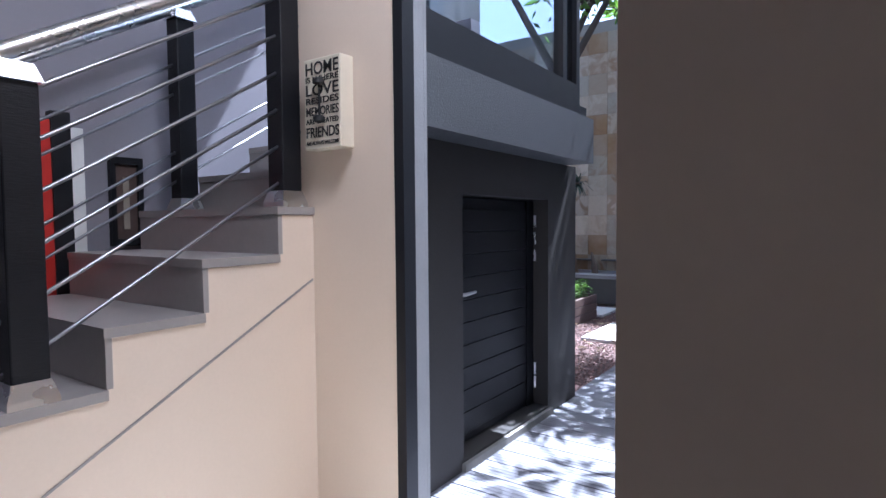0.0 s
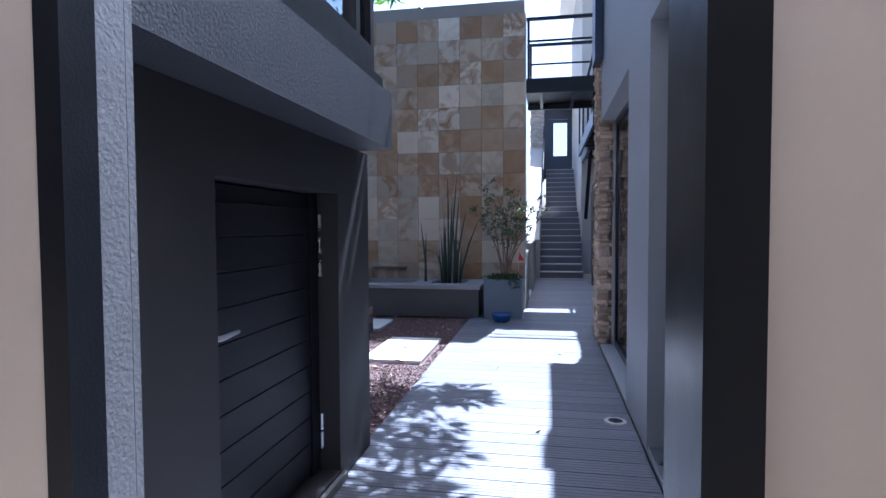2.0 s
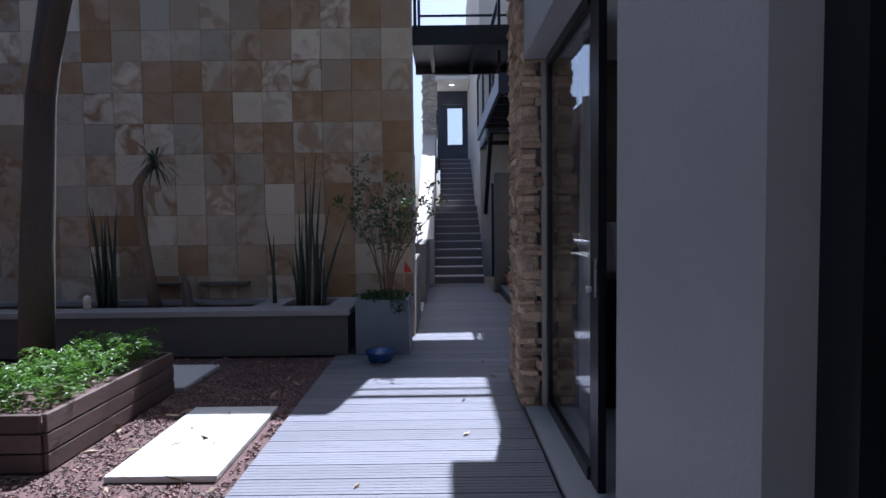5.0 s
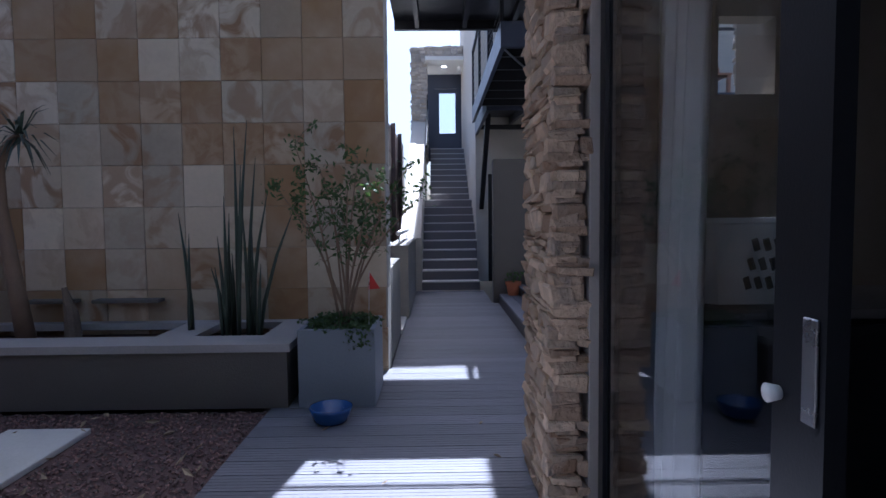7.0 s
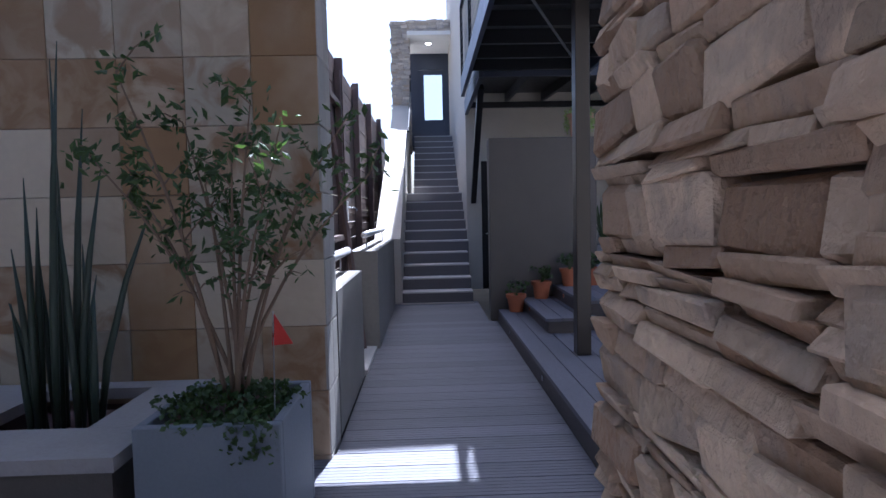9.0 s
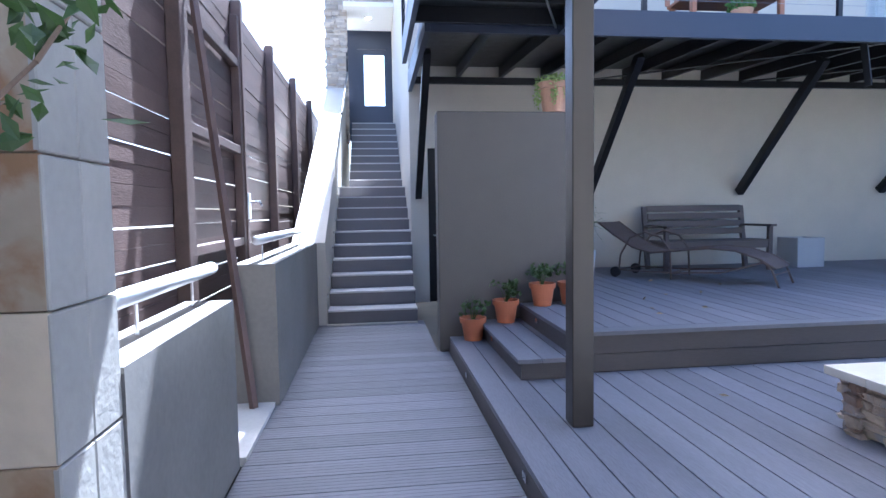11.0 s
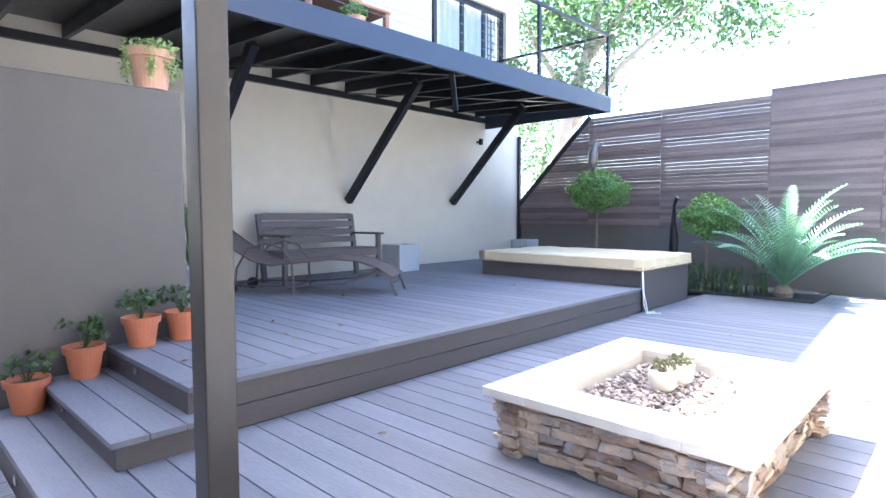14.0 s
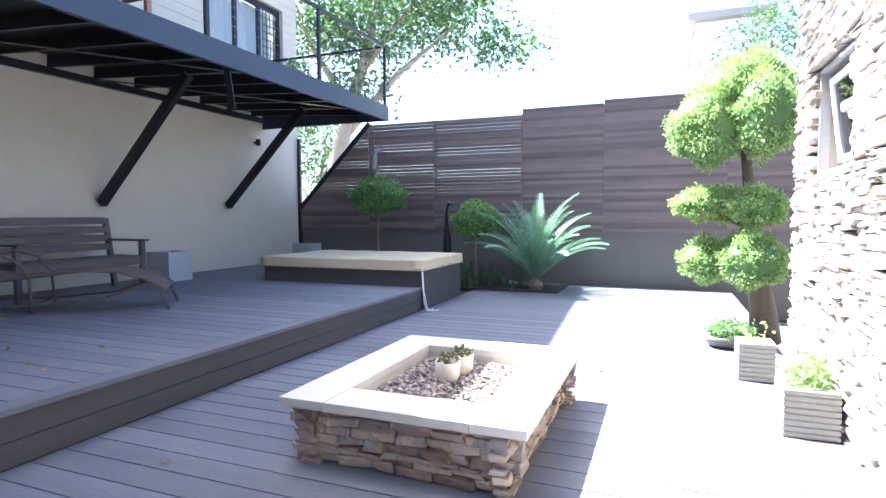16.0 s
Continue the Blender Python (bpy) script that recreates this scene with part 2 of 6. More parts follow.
SPEAR = leaf_mat("spear_leaf", (0.045, 0.065, 0.045), 0.4, 0.4, 0.05)
CURTAIN = mat("sheer_curtain", (0.66, 0.62, 0.57), 0.9, grain=10, vary=0.04, bump=0.05)
GLASS = glass("window_glass", (0.95, 0.98, 1.0), 0.93)
LEAF_GLASS = glass("smoked_glass", (0.85, 0.90, 0.95), 0.75, 0.0, 0.35)
DARK_GLASS = glass("tinted_glass", (0.75, 0.82, 0.9), 0.35)
RED = mat("red_paint", (0.55, 0.03, 0.02), 0.4, grain=8, vary=0.05, bump=0.05)
BLUE_BOWL = mat("blue_glazed_bowl", (0.02, 0.07, 0.22), 0.25, grain=8, vary=0.05, bump=0.02)
INK = mat("black_print", (0.02, 0.02, 0.02), 0.6, grain=20, vary=0.05, bump=0)
LAMP = glow("lamp_glow", (1.0, 0.93, 0.8), 12.0)
CHROME = mat("chrome", (0.75, 0.75, 0.76), 0.15, 1.0, grain=20, vary=0.03, bump=0)
ROOF_TILE = mat("clay_roof", (0.42, 0.2, 0.13), 0.8, grain=6, vary=0.2, bump=0.3)


# ---- building blocks ----
def bx(bm, x0, y0, z0, x1, y1, z1):
    v = [bm.verts.new((x, y, z)) for z in (z0, z1) for x, y in ((x0, y0), (x1, y0), (x1, y1), (x0, y1))]
    for f in ((3, 2, 1, 0), (4, 5, 6, 7), (0, 1, 5, 4), (1, 2, 6, 5), (2, 3, 7, 6), (3, 0, 4, 7)):
        bm.faces.new([v[i] for i in f])
    return v


def boxes(*items):
    bm = bmesh.new()
    for it in items:
        bx(bm, *it)
    return bm


def soft_box(x0, y0, z0, x1, y1, z1, r=0.006, seg=1):
    bm = boxes((x0, y0, z0, x1, y1, z1))
    bmesh.ops.bevel(bm, geom=bm.edges[:], offset=r, segments=seg, profile=0.5, affect="EDGES")
    return bm


def tube(bm, pts, radii, seg=8, caps=True):
    """A round rod through the points, of the given radius or radii."""
    pts = [Vector(p) for p in pts]
    if not isinstance(radii, (list, tuple)):
        radii = [radii] * len(pts)
    rings, side = [], None
    for i, p in enumerate(pts):
        d = (pts[min(i + 1, len(pts) - 1)] - pts[max(i - 1, 0)]).normalized()
        if side is None:
            side = d.orthogonal().normalized()
        side = (side - d * side.dot(d)).normalized()
        up = d.cross(side)
        rings.append([bm.verts.new(p + (side * math.cos(a) + up * math.sin(a)) * radii[i]) for a in (2 * math.pi * k / seg for k in range(seg))])
    for a, b in zip(rings, rings[1:]):
        for k in range(seg):
            bm.faces.new((a[k], a[(k + 1) % seg], b[(k + 1) % seg], b[k]))
    if caps:
        bm.faces.new(rings[0][::-1])
        bm.faces.new(rings[-1])
    return bm


def beam(bm, a, b, w, h):
    """A squared bar from a to b, w across and h deep."""
    a, b = Vector(a), Vector(b)
    d = (b - a).normalized()
    side = d.cross(Vector((0, 0, 1)))
    side = side.normalized() if side.length > 1e-4 else Vector((1, 0, 0))
    up = side.cross(d)
    v = [bm.verts.new(p + side * w / 2 * i + up * h / 2 * j) for p in (a, b) for i, j in ((-1, -1), (1, -1), (1, 1), (-1, 1))]
    for f in ((3, 2, 1, 0), (4, 5, 6, 7), (0, 1, 5, 4), (1, 2, 6, 5), (2, 3, 7, 6), (3, 0, 4, 7)):
        bm.faces.new([v[i] for i in f])
    return bm


def lathe(rows, seg=24, bm=None, at=(0, 0, 0)):
    """A turned body from rows of (radius, height)."""
    bm = bm or bmesh.new()
    rings = [[bm.verts.new((at[0] + r * math.cos(2 * math.pi * k / seg), at[1] + r * math.sin(2 * math.pi * k / seg), at[2] + z)) for k in range(seg)] for r, z in rows]
    for a, b in zip(rings, rings[1:]):
        for k in range(seg):
            bm.faces.new((a[k], a[(k + 1) % seg], b[(k + 1) % seg], b[k]))
    bm.faces.new(rings[0][::-1])
    bm.faces.new(rings[-1])
    return bm


def mesh_of(name, bm, material, smooth=False):
    me = bpy.data.meshes.new(name)
    bmesh.ops.recalc_face_normals(bm, faces=bm.faces[:]) if len(bm.faces) < 60000 else None
    bm.to_mesh(me)
    bm.free()
    me.materials.append(material)
    if smooth:
        me.shade_smooth()
    return me


def part(name, bm, material, parent, label="", smooth=False, kind=""):
    ob = new(name, mesh_of(name, bm, material, smooth))
    ob.parent = parent
    return tagged(ob, label, kind=kind)


def thing(name, label, category, group="", at=(0, 0, 0), turn=0.0):
    ob = new(name)
    ob.empty_display_size = 0.1
    ob.matrix_basis = pose(*at, 0, 0, turn)
    return tagged(ob, label, category, group)


def solid(name, bm, material, label, category, smooth=False, group=""):
    return tagged(new(name, mesh_of(name, bm, material, smooth)), label, category, group)


def setting(name, bm, material, label="", smooth=False):
    return tagged(new(name, mesh_of(name, bm, material, smooth)), label, kind="structure")


def piece(name, me, parent, m):
    ob = new(name, me)
    ob.parent = parent
    ob.matrix_basis = m
    return ob


def holed_wall(x0, x1, z0, z1, holes, y0, y1, swap=False):
    """A wall across x (across y with swap) with rectangular holes (a0, a1, b0, b1) right through it."""
    xs = sorted({x0, x1, *[h[0] for h in holes], *[h[1] for h in holes]})
    zs = sorted({z0, z1, *[h[2] for h in holes], *[h[3] for h in holes]})
    bm = bmesh.new()
    for a, b in zip(xs, xs[1:]):
        run = None
        for c, e in zip(zs, zs[1:]):
            mx, mz = (a + b) / 2, (c + e) / 2
            if any(h[0] < mx < h[1] and h[2] < mz < h[3] for h in holes):
                run = None
                continue
            bx(bm, *((y0, a, c, y1, b, e) if swap else (a, y0, c, b, y1, e)))
    bmesh.ops.remove_doubles(bm, verts=bm.verts[:], dist=1e-4)
    seen = {}
    for f in bm.faces[:]:
        seen.setdefault(tuple(sorted(v.index for v in f.verts)), []).append(f)
    bm.verts.index_update()
    key = {}
    for f in bm.faces[:]:
        key.setdefault(frozenset(v.index for v in f.verts), []).append(f)
    bmesh.ops.delete(bm, geom=[f for fs in key.values() if len(fs) > 1 for f in fs], context="FACES")
    return bm


# ==== the large structure ====
# ground under everything, to the horizon
gb = bmesh.new()
gb.faces.new([gb.verts.new((x, y, -0.32)) for x, y in ((-600, -600), (600, -600), (600, 900), (-600, 900))])
setting("ground", gb, mat("bare_ground", (0.16, 0.14, 0.11), 0.95, grain=0.5, vary=0.2), "bare earth ground around the houses")

WALL_X = 0.22          # right side wall of the passage
TILE_Y = 10.08         # face of the sandstone wall
DECK_Z, PLAT_Z = 0.148, 0.45
HOUSE_Y, HOUSE_X = 17.04, 0.57
FENCE_X = 10.4

# inside of the house at the start
# out of view; its pale colour is chosen to throw light onto the stair side
floor_in = setting("floor_inside", boxes((-7, -3.2, -0.2, 3.2, 1.52, -0.004)), BOUNCE_FLOOR, "unseen indoor floor, made pale to bounce light upwards")
setting("ceiling_inside", boxes((-7, -3.2, 3.6, 3.2, 1.62, 3.75)), WHITE, "white ceiling inside the house")
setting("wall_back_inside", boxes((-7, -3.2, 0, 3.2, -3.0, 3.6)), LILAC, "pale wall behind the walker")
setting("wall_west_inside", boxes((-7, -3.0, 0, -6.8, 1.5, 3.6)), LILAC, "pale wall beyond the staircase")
setting("wall_east_inside", boxes((3.0, -3.0, 0, 3.2, 1.5, 3.6)), CREAM, "cream wall closing the hall")
# end wall with the doorway; the stair bay is set further back on the left
setting("wall_doorway_left", boxes((-1.62, 1.5, 0, -1.084, 1.64, 3.6)), CREAM, "cream wall beside the doorway")
setting("wall_doorway_right", boxes((-0.13, 1.5, 0, 3.2, 1.64, 3.6)), CREAM, "cream wall beside the doorway")
setting("wall_doorway_head", boxes((-1.084, 1.5, 2.46, -0.13, 1.64, 3.6)), CREAM, "cream wall over the doorway")
setting("wall_hall", boxes((0.106, 0.285, 0, 3.0, 0.40, 3.6), (0.106, 0.40, 0, 0.22, 1.4995, 3.6)), CREAM, "cream hall wall at the first corner")
door_frame = thing("door_1", "black metal entrance door frame, its glazed leaf standing open", "door")
door_frame["kind"] = "structure"
part("frame_post", boxes((-1.082, 1.494, 0, -1.04, 1.56, 2.45)), BLACK, door_frame)
part("frame_post", boxes((-0.20, 1.46, 0, -0.135, 1.66, 2.45)), BLACK, door_frame)
part("frame_head", boxes((-1.04, 1.50, 2.39, -0.20, 1.64, 2.45)), BLACK, door_frame)
leaf = part("door_leaf", boxes((-0.085, 1.68, 0.03, -0.045, 1.78, 2.38), (-0.085, 2.42, 0.03, -0.045, 2.54, 2.38), (-0.085, 1.78, 0.03, -0.045, 2.42, 0.18), (-0.085, 1.78, 2.26, -0.045, 2.42, 2.38)), BLACK, door_frame, "open black-framed glass door leaf")
pane = part("pane", boxes((-0.068, 1.78, 0.18, -0.062, 2.42, 2.26)), LEAF_GLASS, leaf)
pane.visible_shadow = False
leaf.matrix_basis = pose(-0.065, 1.68, 0, 0, 0, -9) @ pose(0.065, -1.68, 0)
hb = bmesh.new()
for sx in (-0.085, -0.045):
    s = -1 if sx < -0.06 else 1
    bx(hb, min(sx, sx + s * 0.008), 2.455, 1.04, max(sx, sx + s * 0.008), 2.49, 1.29)
    tube(hb, [(sx + s * 0.005, 2.472, 1.195), (sx + s * 0.055, 2.472, 1.195), (sx + s * 0.06, 2.44, 1.195), (sx + s * 0.06, 2.36, 1.19)], 0.011, 8)
part("door_handle", hb, STEEL, leaf, "brushed steel lever handle", True)

# dark building on the left with the low service door
setting("wall_charcoal", holed_wall(1.66, 4.13, 0, 1.80, [(2.51, 3.62, 0.06, 1.535)], -1.75, -1.45, True), SERVICE, "charcoal plaster wall with a low black door")
setting("wall_charcoal_end", boxes((-6.0, 3.98, 0, -1.752, 4.13, 1.778)), SERVICE, "charcoal plaster end wall")
setting("band_charcoal", boxes((-1.80, 1.79, 1.802, -1.25, 3.97, 2.12), (-6.0, 3.80, 1.802, -1.801, 3.97, 2.12)), CHAR, "projecting charcoal plaster band under the upper window")
setting("threshold", boxes((-1.452, 2.49, 0.0, -1.425, 3.66, 0.045)), CONCRETE, "grey door threshold")

# corridor side walls on the right
setting("wall_passage", holed_wall(1.64, 7.32, 0, 5.6, [(1.75, 4.30, 0.03, 2.55), (5.18, 7.32, 0.03, 2.52)], WALL_X, WALL_X + 0.26, True), SIDE_WALL, "grey plaster passage wall with glazed doors")
setting("wall_passage_end", boxes((0.302, 7.44, 0, WALL_X + 0.26, 8.019, 5.6)), MORTAR, "core of the stone-clad passage corner")
setting("wall_block_back", boxes((2.9, 1.64, 0, 3.1, 8.3, 5.6)), SIDE_WALL, "back wall of the rooms beside the passage")
setting("floor_rooms", boxes((WALL_X + 0.262, 1.66, -0.2, 2.9, 8.2, 0.02)), STAIR_TILE, "tiled floor of the rooms beside the passage")
setting("ceiling_rooms", boxes((WALL_X + 0.262, 1.66, 2.7, 2.9, 8.2, 2.8)), WHITE, "ceiling of the rooms beside the passage")
setting("wall_between_rooms", boxes((WALL_X + 0.262, 4.75, 0.02, 2.9, 4.9, 2.7)), GREY_WALL, "wall between the two rooms")
setting("roof_block", boxes((WALL_X - 0.02, 1.3, 5.602, 5.4, 8.72, 5.75)), WHITE, "flat roof of the side building")

# added wall out of view, blocks the western sky to darken the court
setting("wall_court_west", boxes((-6.4, 4.131, -0.3, -6.2, 10.6, 6.5)), TAUPE, "unseen plain wall added to keep sky light off the planting court")
# sandstone wall core
setting("wall_sandstone", boxes((-6.2, TILE_Y + 0.02, 0, -0.737, 10.42, 4.99)), MORTAR, "tall wall clad in square sandstone tiles")

# house with stairs, balcony and roof
setting("wall_house", holed_wall(HOUSE_X, FENCE_X + 0.0, 0, 9.0, [(0.83, 1.12, 0.0, 2.29), (7.9, 9.95, 3.37, 5.6)], HOUSE_Y, HOUSE_Y + 0.25), GREY_WALL, "pale plaster house wall under the balcony")
setting("wall_house_side", boxes((HOUSE_X, HOUSE_Y + 0.25, 0, HOUSE_X + 0.25, 24.0, 9.0)), GREY_WALL, "pale plaster house wall beside the outdoor stairs")
setting("wall_house_end", boxes((FENCE_X - 0.25, HOUSE_Y + 0.25, 0, FENCE_X, 24.0, 9.0)), GREY_WALL, "pale end wall of the house")
# unseen slab standing in for a roof; height and edges follow the wanted shadow
rf = bmesh.new()
low = [rf.verts.new(p) for p in ((0.06, 15.40, 9.01), (FENCE_X + 0.5, 16.05, 9.01), (FENCE_X + 0.5, 22.4, 9.01), (0.06, 22.4, 9.01))]
rf.faces.new(low)
up_ = bmesh.ops.extrude_face_region(rf, geom=rf.faces[:])
for v in up_["geom"]:
    if isinstance(v, bmesh.types.BMVert):
        v.co.z += 0.19
setting("roof_house", rf, WHITE, "unseen flat slab above house and balcony, its edges set to shade court and passage")
# two added slabs above the view that give the deck shadow its stepped edge
setting("roof_eaves", boxes((WALL_X - 0.02, 8.722, 5.602, 1.6, 9.65, 5.75), (0.56, 9.652, 5.85, 1.6, 11.6, 6.0)), WHITE, "unseen slabs added over the passage corner to shade the deck")
setting("floor_upper", boxes((HOUSE_X + 0.25, HOUSE_Y + 0.25, 3.2, FENCE_X - 0.25, 24.0, 3.36)), WHITE, "upper floor of the house")
setting("wall_wing", soft_box(0.63, 14.0, 0, 1.98, 14.2, 2.285, 0.012, 2), TAUPE, "free-standing taupe plaster screen wall")

# stairs up beside the house
sb = bmesh.new()
RISE, TREAD, ST_Y = 0.18, 0.325, 15.54
steps = thing("stairs_outside", "grey tiled outdoor stairs with pale nosings, rising to a dark door", "stairs")
steps["kind"] = "structure"
tops = []
for k in range(19):
    y = ST_Y + TREAD * k if k < 10 else ST_Y + TREAD * 10 + 0.65 + 0.31 * (k - 10)
    tops.append(y)
for k, y in enumerate(tops):
    x0, x1 = (-0.55, 0.53) if k < 4 else (-0.55, HOUSE_X)
    if k >= 10:
        x0 = -0.42
    z = RISE * (k + 1)
    end = tops[k + 1] if k + 1 < len(tops) else 24.0
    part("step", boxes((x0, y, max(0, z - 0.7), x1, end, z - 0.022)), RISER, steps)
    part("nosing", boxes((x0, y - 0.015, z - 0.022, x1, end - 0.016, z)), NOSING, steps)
part("plinth", boxes((-0.56, ST_Y - 0.05, 0, 0.53, ST_Y - 0.001, 0.015)), COPING, steps)

# upper entrance at the head of the stairs
setting("wall_upper_entry", holed_wall(-0.55, HOUSE_X, 3.2, 6.4, [(-0.30, 0.42, 3.42, 5.5)], 23.4, 23.6), BLUE_STEEL, "dark wall around the upper door")
ud = thing("upper_door", "dark upper door with a tall bright glass pane", "door")
part("leaf", holed_wall(-0.30, 0.42, 3.43, 5.49, [(-0.14, 0.38, 4.08, 5.36)], 23.42, 23.47), BLUE_STEEL, ud)
part("pane", boxes((-0.14, 23.44, 4.08, 0.38, 23.45, 5.36)), GLASS, ud).visible_shadow = False
setting("ceiling_entry", boxes((-0.55, 21.7, 5.95, HOUSE_X, 23.4, 6.05)), WHITE, "white porch ceiling over the upper door")
pl = thing("porch_light", "round lit downlight in the porch ceiling", "ceiling light")
part("ring", lathe([(0.09, 0), (0.09, 0.02), (0.07, 0.02), (0.07, 0)], 20, at=(0.0, 22.4, 5.93)), WHITE, pl)
part("lens", lathe([(0.065, 0), (0.065, 0.012)], 20, at=(0.0, 22.4, 5.928)), LAMP, pl)

# bridge over the passage
bridge = thing("footbridge", "black steel footbridge crossing over the passage", "bridge")
part("deck_plate", boxes((-0.74, 10.42, 3.66, 0.95, 11.74, 3.78)), BLACK, bridge)
part("front_beam", boxes((-0.74, 10.36, 3.56, 0.95, 10.42, 3.80)), BLACK, bridge)
part("back_beam", boxes((-0.74, 11.74, 3.56, 0.95, 11.80, 3.80)), BLACK, bridge)
for x in (-0.5, 0.05, 0.6):
    part("joist", boxes((x, 10.42, 3.57, x + 0.05, 11.74, 3.66)), BLACK, bridge)
for y in (10.39, 11.77):
    for x in (-0.70, 0.88):
        part("baluster", boxes((x, y - 0.02, 3.80, x + 0.04, y + 0.02, 4.75)), BLACK, bridge)
    part("top_rail", boxes((-0.72, y - 0.025, 4.75, 0.93, y + 0.025, 4.80)), BLACK, bridge)
    part("mid_rail", boxes((-0.70, y - 0.012, 4.40, 0.93, y + 0.012, 4.43)), BLACK, bridge)

# balcony
BX0, BX1, BY0 = 0.62, 9.25, 14.35
balcony = thing("balcony", "black steel balcony on raking struts along the house wall", "balcony")
part("deck_plate", beam(bmesh.new(), ((BX0 + BX1) / 2, BY0 + 0.002, 3.328), ((BX0 + BX1) / 2, HOUSE_Y - 0.004, 3.490), BX1 - BX0, 0.04), BLACK, balcony)
part("front_beam", boxes((BX0, BY0 - 0.06, 3.10, BX1, BY0, 3.36)), BLUE_STEEL, balcony)
part("side_beam", boxes((BX0 - 0.06, BY0 - 0.06, 3.10, BX0 - 0.001, HOUSE_Y, 3.36)), BLUE_STEEL, balcony)
part("side_beam", boxes((BX1 + 0.001, BY0 - 0.06, 3.10, BX1 + 0.06, HOUSE_Y, 3.36)), BLUE_STEEL, balcony)
part("wall_plate", boxes((BX0, HOUSE_Y - 0.07, 3.21, BX1, HOUSE_Y - 0.002, 3.305)), BLACK, balcony)
x = 4.487 - 0.638 * 5
while x < BX1:
    part("joist", beam(bmesh.new(), (x, BY0 + 0.002, 3.228), (x, HOUSE_Y - 0.006, 3.386), 0.05, 0.15), BLACK, balcony)
    x += 0.638
for x in (3.28, 5.74):
    part("cross_flat", beam(bmesh.new(), (x, HOUSE_Y - 0.08, 3.285), (x + 2.44, BY0 + 0.1, 3.135), 0.07, 0.010), BLACK, balcony)
part("drop_bracket", beam(bmesh.new(), (5.40, BY0 + 0.06, 3.20), (5.49, BY0 + 0.06, 2.66), 0.09, 0.012), BLACK, balcony)
for x in (0.68, 3.28, 5.74, 8.2):
    part("strut", beam(bmesh.new(), (x, HOUSE_Y - 0.06, 1.58), (x, BY0 + 0.98, 3.205), 0.09, 0.12), BLACK, balcony)
for x in (BX0, 2.8, 5.0, 7.15, BX1 - 0.05):
    part("baluster", boxes((x, BY0 - 0.05, 3.36, x + 0.05, BY0 - 0.01, 4.36)), BLACK, balcony)
part("top_rail", boxes((BX0, BY0 - 0.055, 4.36, BX1, BY0 - 0.005, 4.40)), BLACK, balcony)
part("top_rail", boxes((BX1 - 0.05, BY0, 4.36, BX1, HOUSE_Y, 4.40)), BLACK, balcony)
for k in range(8):
    z = 3.48 + 0.11 * k
    part("wire", tube(bmesh.new(), [(BX0, BY0 - 0.03, z), (BX1, BY0 - 0.03, z)], 0.0026, 5), ROD_STEEL, balcony)
    part("wire", tube(bmesh.new(), [(BX1 - 0.025, BY0, z), (BX1 - 0.025, HOUSE_Y, z)], 0.0026, 5), ROD_STEEL, balcony)

# walkway from the bridge to the balcony
walkway = thing("raised_walkway", "black steel walkway joining the footbridge and the balcony", "walkway")
WX0, WX1, WY0, WY1 = 0.40, 1.90, 10.95, BY0 - 0.062
part("deck_plate", boxes((WX0 + 0.05, WY0, 3.30, WX1, WY1, 3.36)), BLACK, walkway)
part("side_beam", boxes((WX0, WY0, 3.10, WX0 + 0.049, 15.5, 3.36)), BLUE_STEEL, walkway)
part("side_beam", boxes((WX1 + 0.001, WY0, 3.10, WX1 + 0.05, WY1, 3.36)), BLUE_STEEL, walkway)
part("end_beam", boxes((WX0, WY0 - 0.06, 3.10, WX1 + 0.05, WY0 - 0.001, 3.36)), BLUE_STEEL, walkway)
y = WY0 + 0.45
while y < WY1 - 0.1:
    part("joist", boxes((WX0 + 0.05, y, 3.15, WX1, y + 0.05, 3.299)), BLACK, walkway)
    y += 0.55
for y in (WY0, 12.4, 13.9, 15.4):
    part("baluster", boxes((WX0, y, 3.36, WX0 + 0.04, y + 0.05, 4.36)), BLACK, walkway)
part("top_rail", boxes((WX0, WY0, 4.36, WX0 + 0.05, 15.5, 4.40)), BLACK, walkway)
for k in range(8):
    z = 3.48 + 0.11 * k
    part("wire", tube(bmesh.new(), [(WX0 + 0.02, WY0, z), (WX0 + 0.02, 15.45, z)], 0.0026, 5), ROD_STEEL, walkway)
part("stay", tube(bmesh.new(), [(WX0 + 0.06, 11.1, 3.14), (WX1 - 0.05, 14.2, 3.14)], 0.012, 6), ROD_STEEL, walkway)

# post on the deck
post = thing("canopy_post", "square brown-black steel post standing on the deck", "post")
part("shaft", soft_box(1.08, 11.60, DECK_Z + 0.003, 1.20, 11.72, 5.9, 0.006, 2), BRONZE, post)

# timber fence wall on the far side
setting("wall_garden", boxes((FENCE_X, 6.0, -0.3, FENCE_X + 0.22, 17.04, 1.13)), TAUPE, "taupe plaster garden wall under the slatted screen")
# stone building wall
setting("wall_stone_core", holed_wall(1.6, 5.20, 0, 5.6, [(3.92, 4.66, 1.68, 2.34)], 8.30, 8.60), MORTAR, "core of the stone-clad wall")
setting("wall_block_end", boxes((5.0, 3.0, 0, 5.20, 8.30, 5.6)), GREY_WALL, "end wall of the stone-clad block")
setting("wall_pillar_core", holed_wall(WALL_X + 0.262, 1.6, 0, 5.6, [(1.2, 1.5, 2.0, 2.4)], 8.02, 8.14), MORTAR, "core of the stone-clad corner")

